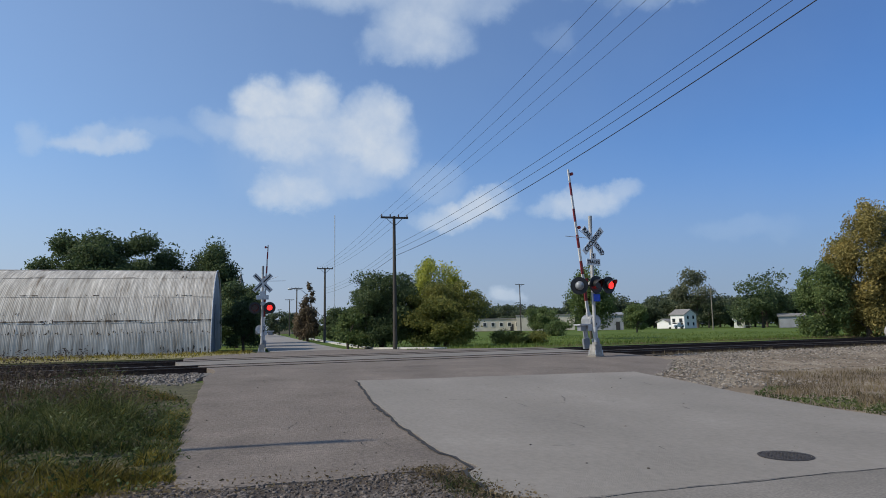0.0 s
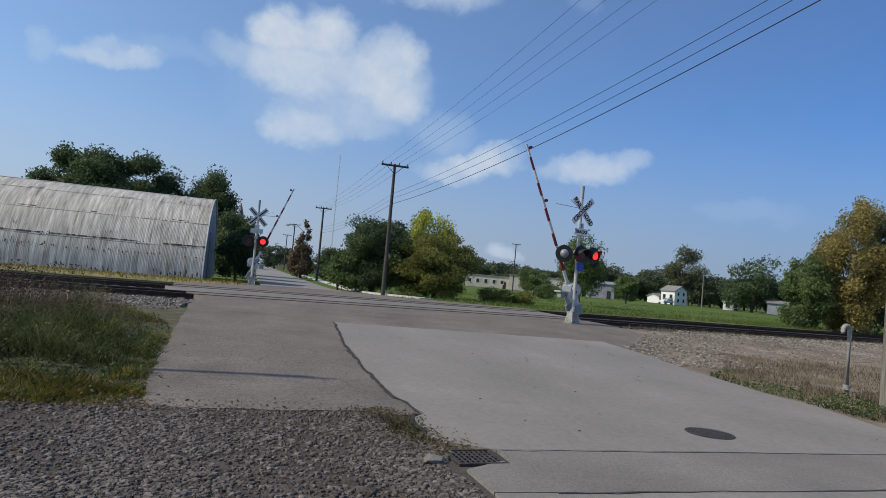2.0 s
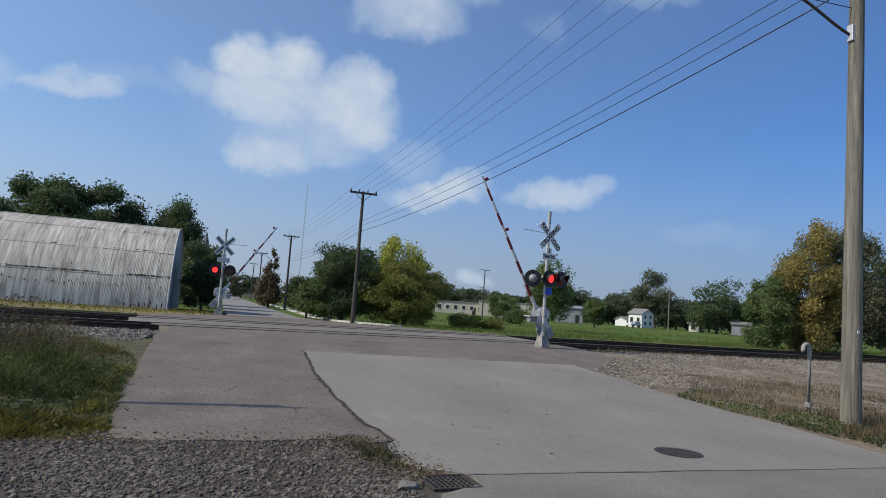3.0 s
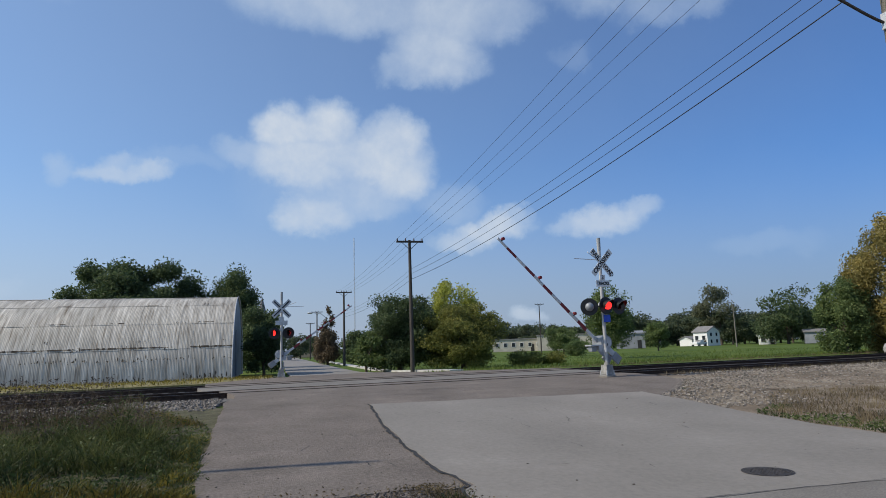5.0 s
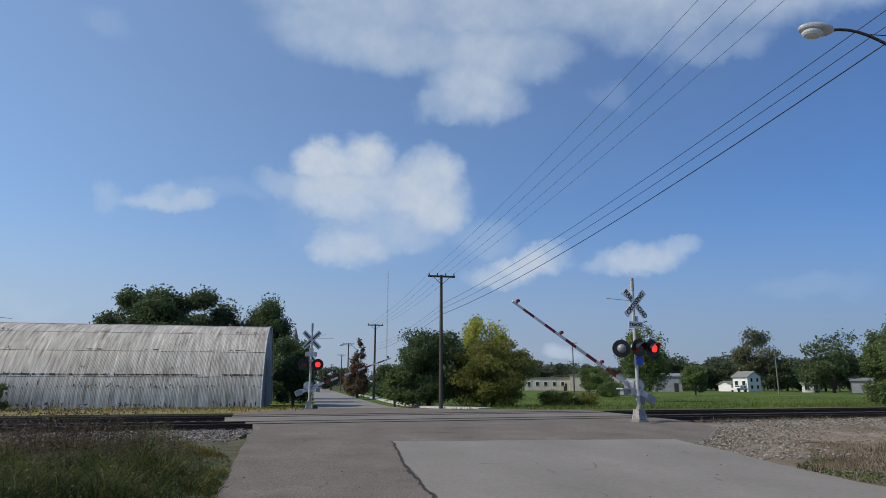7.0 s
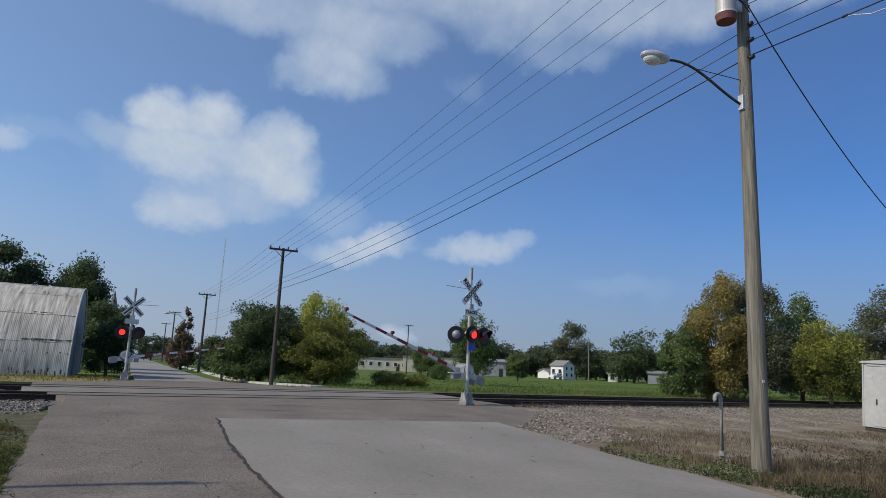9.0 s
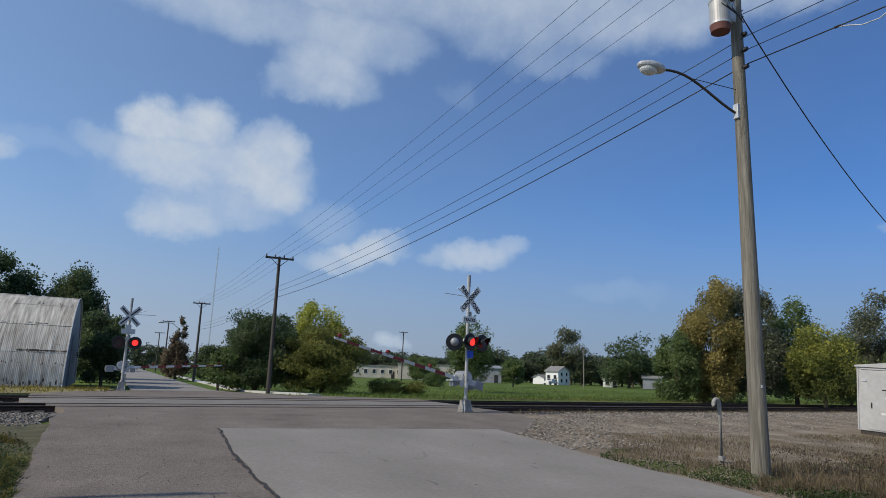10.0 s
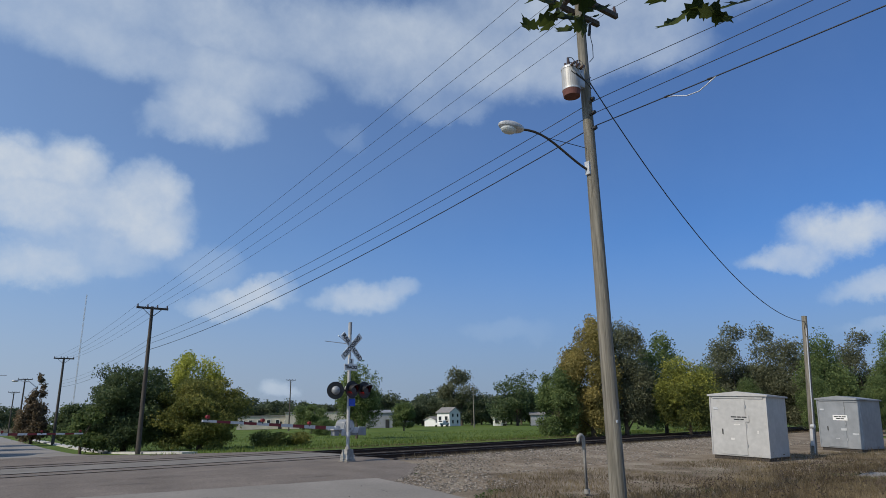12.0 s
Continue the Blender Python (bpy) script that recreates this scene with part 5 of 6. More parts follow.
def build_signal(x, y, turn, far, arm_len, sgn, lean=0.0, height=4.85):
    """A crossing signal: mast on a concrete foot, crossbuck, track sign, flashing heads, gate mechanism and arm."""
    lab = "silver crossing signal with crossbuck, red lights and gate"
    s = thing("crossing_signal", pose(*on(x, y), 0, lean, turn), lab + (" beyond the tracks" if far else " by the road"), "crossing signal", "crossing signals")
    part("foundation", box(0.46, 0.46, 0.14, 0, 0, -0.02, 0.03), M_OLDCONCRETE, s)
    bm = box(0.38, 0.38, 0.05, 0, 0, 0.075, 0.01)
    bmesh.ops.create_cone(bm, cap_ends=True, segments=4, radius1=0.235, radius2=0.19, depth=0.32, matrix=Matrix.Translation((0, 0, 0.27)) @ Matrix.Rotation(radians(45), 4, "Z"))
    rod((0, 0, 0.4), (0, 0, 0.52), 0.11, 0.08, 18, bm)
    part("base", bm, M_PIPE, s, "bolted grey mast base")
    for bx in (-0.155, 0.155):
        for by in (-0.155, 0.155):
            part("bolt", rod((bx, by, 0.1), (bx, by, 0.24), 0.02, seg=8), M_GALV, s)
    part("mast", rod((0, 0, 0.3), (0, 0, height), 0.06, 0.06, 20), M_SILVER, s, "silver steel mast")
    part("bell", rod((0, -0.02, height - 0.42), (0, -0.02, height + 0.02), 0.055, 0.06, 16), M_CABGREY, s, "grey bell on the mast head")
    zx = height - 0.87
    for k, a in enumerate((45, -45)):
        bl = part("crossbuck_blade", box(1.22, 0.012, 0.23, 0, 0, 0, 0.004), M_WHITE if not far else M_GALV, s, "white crossbuck blade with black letters", m=pose(0, -0.1 - 0.014 * k, zx, 0, a, 0))
        if not far:
            if k == 0:
                for word, px in (("RAIL", -0.36), ("ROAD", 0.36)):
                    text_part(word, 0.215, M_LETTER, bl, pose(px, -0.009, 0, 90))
            else:
                text_part("CROSSING", 0.215, M_LETTER, bl, pose(0, -0.009, 0, 90))
        else:
            for px in (-0.3, 0.3):
                part("edge_band", box(0.5, 0.004, 0.06, px, -0.01, 0), M_LETTER, bl)
    pl = part("track_sign", box(0.62, 0.012, 0.23, 0, -0.09, zx - 0.74, 0.004), M_WHITE if not far else M_GALV, s, "white track count sign")
    pl2 = part("track_sign", box(0.23, 0.012, 0.2, 0, -0.09, zx - 0.53, 0.004), M_WHITE if not far else M_GALV, s, "white track count sign")
    if not far:
        text_part("TRACKS", 0.15, M_LETTER, pl, pose(0, -0.099, zx - 0.74, 90))
        text_part("3", 0.19, M_LETTER, pl2, pose(0, -0.099, zx - 0.53, 90))
    part("junction_box", rod((0, -0.14, 2.5), (0, 0.12, 2.5), 0.1, 0.1, 16), M_SILVER, s)
    part("light_arm", rod((-0.62, 0, 2.44), (0.62, 0, 2.44), 0.03, seg=10), M_BLACK, s)
    if not far:
        part("blue_notice", box(0.3, 0.01, 0.26, 0.08, -0.09, 2.02, 0.003), M_BLUE, s, "blue emergency notice plate")
    # gate mechanism
    bm = box(0.46, 0.42, 0.44, 0.08 * -sgn, 0.28, 1.16, 0.07)
    rod((0.1 * -sgn, 0.04, 1.2), (0.1 * -sgn, 0.52, 1.2), 0.24, 0.24, 22, bm)
    part("gate_mechanism", bm, M_CABGREY, s, "grey steel gate mechanism housing")
    part("mechanism_door", rod((0.1 * -sgn, 0.02, 1.2), (0.1 * -sgn, 0.04, 1.2), 0.19, 0.2, 22), M_GALV, s, "round cover plate")
    tray = part("bracket_tray", box(0.62, 0.34, 0.05, 0.3 * sgn, 0.2, 1.1, 0.01), M_GALV, s, "steel bracket holding the arm pivot")
    part("gusset", box(0.2, 0.05, 0.2, 0.16 * sgn, 0.05, 0.99, 0.01), M_GALV, tray)
    part("relay_box", box(0.22, 0.2, 0.18, 0.42 * sgn, 0.2, 0.98, 0.02), M_CABGREY, tray, "small grey relay box")
    part("mast_clamp", rod((0, 0, 0.86), (0, 0, 1.02), 0.085, 0.085, 16), M_GALV, s)
    part("pivot_shaft", rod((0.05, -0.02, 1.12), (0.05, 0.6, 1.12), 0.05, seg=14), M_IRON, s)
    part("conduit", rod((0.12, 0.1, 0.1), (0.12, 0.1, 0.8), 0.03, seg=10), M_SILVER, s)
    part("lead_bracket", rod((0, 0, zx + 0.1), (sgn * 1.15, 0, zx + 0.12), 0.012, seg=6), M_GALV, s)
    part("lead_bracket", rod((0, 0, zx + 0.05), (sgn * 0.75, -0.25, zx + 0.32), 0.012, seg=6), M_GALV, s)
    gate = new("gate_arm")
    gate.parent = s
    gate.matrix_basis = pose(0.05, 0.3, 1.12)
    tagged(gate, "red and white striped gate arm with small red lamps")
    arm_parts(gate, arm_len, sgn)
    return s, gate


near_signal, near_gate = build_signal(10.93, 20.55, 14, False, 5.45, -1, 0.0)
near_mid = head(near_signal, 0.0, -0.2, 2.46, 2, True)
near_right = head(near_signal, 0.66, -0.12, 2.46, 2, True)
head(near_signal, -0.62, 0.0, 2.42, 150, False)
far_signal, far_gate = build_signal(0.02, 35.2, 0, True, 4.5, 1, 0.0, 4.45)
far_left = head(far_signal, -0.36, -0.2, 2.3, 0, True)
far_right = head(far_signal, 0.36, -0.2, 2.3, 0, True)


# ---- poles, lamp and wires ----
def utility_pole(x, y, h, label, mat, arm_w=1.75, lean=(0.0, 0.0), double=False, r=0.15, group="utility poles", turn=0.0):
    p = thing("utility_pole", pose(*on(x, y), lean[0], lean[1], turn), label, "utility pole", group)
    part("pole", rod((0, 0, -0.3), (0, 0, h), r, r * 0.62, 20), mat, p)
    for dz in ((0.12,) if not double else (0.12, 0.42)):
        part("crossarm", box(arm_w, 0.1, 0.12, 0, -r * 0.7 - 0.02, h - dz, 0.01), mat, p, "wooden crossarm")
        for k in range(4):
            u = arm_w * (-0.46 + 0.92 * k / 3)
            bm = rod((u, -r * 0.7 - 0.02, h - dz + 0.06), (u, -r * 0.7 - 0.02, h - dz + 0.22), 0.045, 0.03, 10)
            part("insulator", bm, M_INSULATOR, p)
    for s in (-1, 1):
        part("brace", rod((0, -r, h - 0.65), (s * arm_w * 0.3, -r * 0.8, h - 0.16), 0.018, seg=6), mat, p)
    return p


def build_poles():
    utility_pole(7.95, 40.0, 8.25, "dark wooden utility pole with one crossarm, on the sidewalk verge", M_DARKPOLE, 1.75, r=0.14)
    utility_pole(7.0, 75.0, 8.4, "dark wooden utility pole with a crossarm beside the street", M_DARKPOLE, 1.8, r=0.15)
    utility_pole(6.4, 122.0, 9.1, "distant wooden utility pole with a crossarm", M_DARKPOLE, 2.0, r=0.15)
    utility_pole(7.2, 170.0, 9.2, "distant wooden utility pole with a crossarm", M_DARKPOLE, 2.2, r=0.16)
    utility_pole(12.6, -26.0, 10.8, "wooden utility pole farther back along the road", M_WOODPOLE, 2.2)
    utility_pole(-10.6, 9.42, 9.7, "wooden utility pole standing in the grass beside the road", M_WOODPOLE, 0.6, r=0.1)
    x, y = polar(22.5, 150)
    utility_pole(x, y, 11, "distant wooden utility pole across the lawn", M_DARKPOLE, 2.2, r=0.16)
    x, y = polar(38.2, 150)
    utility_pole(x, y, 8.8, "distant wooden utility pole by the white house", M_WOODPOLE, 0.5, r=0.14)
    # the big wooden pole with transformer and street lamp
    bx, by = 11.0, 8.78
    p = thing("utility_pole", pose(bx, by, G(bx, by) - 0.1), "tall weathered wooden utility pole carrying a transformer and a street lamp", "utility pole", "utility poles")
    part("pole", rod((0, 0, -0.3), (0, 0, 11.35), 0.165, 0.092, 28), M_WOODPOLE, p)
    part("tag", box(0.05, 0.01, 0.05, -0.05, -0.157, 1.66), M_WHITE, p, "small white tag")
    for dz, w, dy in ((0.15, 2.3, -0.17), (0.3, 1.7, 0.16)):
        part("crossarm", box(w, 0.1, 0.13, 0.0, dy, 11.25 - dz, 0.012), M_DARKPOLE, p, "dark wooden crossarm")
    for u in (-1.08, -0.36, 0.36, 1.08):
        part("insulator", rod((u, -0.17, 11.16), (u, -0.17, 11.34), 0.05, 0.03, 10), M_INSULATOR, p)
    for u in (-0.55, 0.55):
        part("cutout", rod((u, 0.22, 10.58), (u, 0.16, 10.88), 0.04, 0.03, 10), M_BLACK, p, "black fuse cutout")
        part("brace", rod((0, 0.1, 10.5), (u, 0.14, 10.88), 0.015, seg=6), M_GALV, p)
    # transformer
    tx = -0.46
    t = part("transformer", rod((tx, 0.0, 8.68), (tx, 0.0, 9.24), 0.195, 0.195, 28), M_SILVER, p, "grey cylindrical pole transformer")
    part("rust_base", rod((tx, 0.0, 8.56), (tx, 0.0, 8.7), 0.18, 0.2, 28), M_RUST, t, "rusty transformer bottom")
    for z in (8.72, 9.22):
        part("band", rod((tx, 0, z - 0.02), (tx, 0, z + 0.02), 0.203, seg=28), M_GALV, t)
    part("lid", ball(0.2, tx, 0, 9.24, sz=0.3, seg=20), M_SILVER, t)
    for u, v in ((-0.1, -0.06), (0.1, -0.08), (0.0, 0.1)):
        part("bushing", rod((tx + u, v, 9.26), (tx + u * 1.3, v * 1.3, 9.44), 0.04, 0.025, 10), M_INSULATOR, t)
        raw("bushing_lead", *tube_data([(tx + u * 1.3, v * 1.3, 9.44), (tx + u + 0.12, v, 9.5), (-0.12, -0.05, 9.42 + u)], 0.009, 5), M_WIRE, t)
    for u in (-0.14, 0.0, 0.14):
        part("bushing", rod((tx + u, -0.17, 9.2), (tx + u, -0.29, 9.23), 0.032, 0.03, 8), M_INSULATOR, t)
        raw("lead", *tube_data([(tx + u, -0.3, 9.23), (tx + u - 0.16, -0.38, 9.06), (tx - 0.2 + u, -0.34, 8.92), (tx + 0.12, -0.3, 8.84), (0.0, -0.18, 8.95 + u)], 0.011, 5), M_WIRE, t)
    part("hanger", box(0.24, 0.14, 0.5, -0.14, 0, 9.1, 0.01), M_GALV, t)
    # conduit and ground wire
    vs, fs = tube_data([(0.12, -0.03, 11.0), (0.125, -0.04, 8), (0.14, -0.05, 4), (0.155, -0.06, 0)], 0.012, 6)
    raw("ground_wire", vs, fs, M_WIRE, p)
    raw("jumper", *tube_data([(0.55, 0.2, 10.6), (0.5, 0.1, 10.2), (0.3, -0.05, 9.75), (0.1, -0.1, 9.55)], 0.009, 5), M_WIRE, p)
    for z in (8.55, 8.22, 7.85):
        part("rack", rod((-0.02, -0.16, z), (-0.02, -0.24, z), 0.05, 0.04, 10), M_BLACK, p, "black spool insulator")
    # street lamp on its bracket
    lp = new("street_lamp")
    lp.parent = p
    tagged(lp, "cobra-head street lamp on a long steel bracket")
    p.scale = (1.064,) * 3
    a, b = Vector((-0.1, 0.0, 6.9)), Vector((-1.73, 0.34, 7.58))
    arc = [a.lerp(b, k / 10) + Vector((0, 0, 0.30 * math.sin(math.pi * k / 10) * (k / 10))) for k in range(11)]
    vs, fs = tube_data(arc, 0.026, 10)
    # the bracket's shade is put into its colour: dark iron for the steel
    raw("bracket", vs, fs, M_IRON, lp)
    raw("stay", *tube_data([(-0.1, 0.0, 7.42), (-1.05, 0.2, 7.5)], 0.008, 5), M_WIRE, lp)
    part("mount", box(0.16, 0.12, 0.3, -0.08, 0.0, 6.95, 0.01), M_GALV, lp)
    d = Vector((-0.97, 0.2, 0.08)).normalized()
    q = d.to_track_quat("X", "Z").to_matrix().to_4x4()
    hd = part("lamp_head", ball(0.3, sx=1.0, sy=0.55, sz=0.36, seg=24), M_GALV, lp, "grey cobra-head lamp housing", m=Matrix.Translation(b + d * 0.22) @ q)
    gl = bpy.data.materials.new("lamp_glass")
    gl.use_nodes = True
    gb = gl.node_tree.nodes["Principled BSDF"]
    gb.inputs["Base Color"].default_value, gb.inputs["Roughness"].default_value = (0.6, 0.62, 0.6, 1), 0.12
    part("lamp_glass", ball(0.18, 0.06, 0, -0.06, sx=1.0, sy=0.75, sz=0.62, seg=20), gl, hd, "clear glass refractor")
    # short service pole beside the cabinets
    s = thing("service_pole", pose(*on(29.6, 13.8), 4.0, 1.8, 0), "short weathered wooden service pole beside the equipment cabinets", "utility pole")
    part("pole", rod((0, 0, -0.3), (0, 0, 5.95), 0.135, 0.11, 18), M_WOODPOLE, s)
    part("meter", rod((-0.2, -0.05, 1.2), (-0.2, -0.2, 1.2), 0.09, 0.09, 16), M_GALV, s, "grey electric meter")
    part("meter_box", box(0.14, 0.12, 0.7, -0.16, -0.06, 0.75, 0.01), M_GALV, s)
    part("conduit", rod((-0.1, -0.1, 0.1), (-0.1, -0.1, 5.4), 0.025, seg=8), M_GALV, s)
    vs, fs = tube_data([(-0.15, -0.1, 5.6), (-0.35, -0.15, 5.4), (-0.33, -0.15, 5.1), (-0.1, -0.12, 5.0)], 0.015, 6)
    raw("drip_loop", vs, fs, M_WIRE, s)


def wire(points, r, label, group="overhead wires"):
    vs, fs = tube_data(points, r, 5)
    return tagged(raw("overhead_wire", vs, fs, M_WIRE, smooth=True), label, "overhead wire", group, kind="structure")


def build_wires():
    z0 = -0.1
    near = [(11.0 + 1.064 * u, 8.6, z0 + 12.06) for u in (-1.08, -0.36, 0.36, 1.08)]
    zf = G(7.95, 40)
    far = [(7.95 + u, 39.85, zf + 8.33) for u in (-0.8, -0.27, 0.27, 0.8)]
    back = [(12.6 + u, -26.1, 10.9) for u in (-1.0, -0.34, 0.34, 1.0)]
    nxt = [(7.0 + u, 74.85, 8.5) for u in (-0.82, -0.28, 0.28, 0.82)]
    for a, b, c, e in zip(near, far, back, nxt):
        wire(sagging(a, b, 0.35), 0.006, "thin black overhead power line")
        wire(sagging(a, c, 0.3), 0.006, "thin black overhead power line")
        wire(sagging(b, e, 0.35), 0.007, "thin black overhead power line")
    for k, (z, zb, r) in enumerate(((9.03, 6.35, 0.0085), (8.72, 6.05, 0.0085), (8.4, 5.7, 0.013))):
        a, b, c = (10.98, 8.53, z0 + z), (7.95, 39.82, zf + zb), (12.5, -26.2, (8.95, 8.63, 8.05)[k])
        wire(sagging(a, b, 0.4 + 0.06 * k), r, "thick black service cable" if k == 2 else "thin black service wire")
        wire(sagging(a, c, 0.25), r, "thick black service cable" if k == 2 else "thin black service wire")
        if k == 2:
            # spliced stretch of the thick cable, with its slack loop hanging below
            cab = [Vector(a).lerp(Vector(c), u) - Vector((0, 0, 4 * 0.25 * u * (1 - u))) for u in (0.052, 0.058, 0.066, 0.074, 0.08, 0.085)]
            sp = thing("cable_splice", Matrix.Identity(4), "pale slack loop and black clamps on a spliced overhead cable", "cable splice")
            raw("loop", *tube_data([v - Vector((0, 0, d)) for v, d in zip(cab, (0.0, 0.05, 0.16, 0.17, 0.08, 0.0))], 0.011, 8), M_GALV, sp, "pale slack cable", smooth=True)
            for v, w in ((cab[0], cab[1]), (cab[4], cab[5])):
                part("clamp", rod(v, v.lerp(w, 0.5), 0.024, seg=8), M_BLACK, sp)
        wire(sagging(b, (7.0, 74.85, 6.2 - 0.3 * k), 0.4), r * 0.8, "thin black service wire")
    wire(sagging((11.13, 8.73, z0 + 9.68), (12.7, -26.2, 8.4), 0.3), 0.008, "thin black service wire")
    wire(sagging((11.13, 8.73, z0 + 9.63), (29.68, 13.36, 5.72), 1.35), 0.014, "black service drop cable sagging to the short pole")


build_poles()
build_wires()


# ---- equipment cabinets, pipe, road fittings ----
def cabinet(x, y, turn, w, d, h, label, mat, lines, name="equipment_cabinet"):
    # tilted about the line of sight to fit the camera's view
    view_tilt = Matrix.Rotation(radians(3.0), 4, Vector((x, y, 0)).normalized())
    c = thing(name, Matrix.Translation(on(x, y, -0.02)) @ view_tilt @ pose(0, 0, 0, 0, 0, turn), label, "equipment cabinet", "signal equipment cabinets")
    part("body", box(w, d, h - 0.12, 0, 0, 0.12 + (h - 0.12) / 2, 0.012), mat, c)
    part("skid", box(w * 0.96, d * 0.96, 0.14, 0, 0, 0.05), M_IRON, c)
    bm = bmesh.new()
    o = 0.08
    W, D = w / 2 + o, d / 2 + o
    vs = [bm.verts.new(v) for v in ((-W, -D, h), (W, -D, h), (W, D, h), (-W, D, h), (0, -D, h + 0.13), (0, D, h + 0.13), (-W, -D, h - 0.06), (W, -D, h - 0.06), (W, D, h - 0.06), (-W, D, h - 0.06))]
    for f in ((0, 1, 4), (2, 3, 5), (1, 2, 5, 4), (3, 0, 4, 5), (0, 6, 7, 1), (1, 7, 8, 2), (2, 8, 9, 3), (3, 9, 6, 0), (9, 8, 7, 6)):
        bm.faces.new([vs[i] for i in f])
    bmesh.ops.recalc_face_normals(bm, faces=bm.faces)
    part("roof", bm, mat, c, "low pitched sheet metal roof")
    dr = part("door", box(w * 0.46, 0.025, h * 0.86, -w * 0.1, -d / 2 - 0.012, h * 0.5, 0.008), mat, c, "steel cabinet door")
    part("handle", box(0.035, 0.04, 0.2, -w * 0.1 - w * 0.19, -d / 2 - 0.04, h * 0.42, 0.006), M_BLACK, dr)
    for z in (0.2, 0.5, 0.8):
        part("hinge", rod((w * 0.14, -d / 2 - 0.035, h * z), (w * 0.14, -d / 2 - 0.035, h * z + 0.1), 0.014, seg=8), M_GALV, dr)
    part("vent", box(0.18, 0.02, 0.08, -w * 0.4, -d / 2 - 0.012, h * 0.78), M_GALV, c)
    plate = part("notice_plate", box(w * 0.34, 0.006, 0.24, w * 0.02, -d / 2 - 0.03, h * 0.63), mat if mat is M_SILVER else M_WHITE, c, "notice plate with unreadable lines")
    for k in range(lines):
        total, u = w * (0.29 - 0.1 * k), 0.0
        for share in ((0.34, 0.22, 0.3) if k == 0 else (0.55, 0.35)):
            part("text_bar", box(total * share, 0.003, 0.045, w * 0.02 - total / 2 + u + total * share / 2, -d / 2 - 0.035, h * 0.63 + 0.05 - 0.09 * k), M_LETTER, plate)
            u += total * (share + 0.05)
    # scuffed pale patches where paint has been rubbed off
    rng = random.Random(int(x))
    for k in range(3):
        px, pz = rng.uniform(-0.3, 0.42) * w, rng.uniform(0.2, 0.56) * h
        part("scuff", box(rng.uniform(0.05, 0.28), 0.003, rng.uniform(0.02, 0.12), px, -d / 2 - (0.0265 if -0.33 * w < px < 0.13 * w else 0.003), pz), M_WHITETAPE if mat is M_SILVER else M_GALV, c, "pale rubbed patch")
    part("door_rail", box(w * 0.9, 0.03, 0.06, 0, -d / 2 - 0.02, h - 0.12, 0.005), mat, c)
    for sx in (-1, 1):
        part("corner_angle", box(0.05, 0.05, h - 0.14, sx * (w / 2), -d / 2, 0.12 + (h - 0.14) / 2, 0.004), mat, c)
    return c


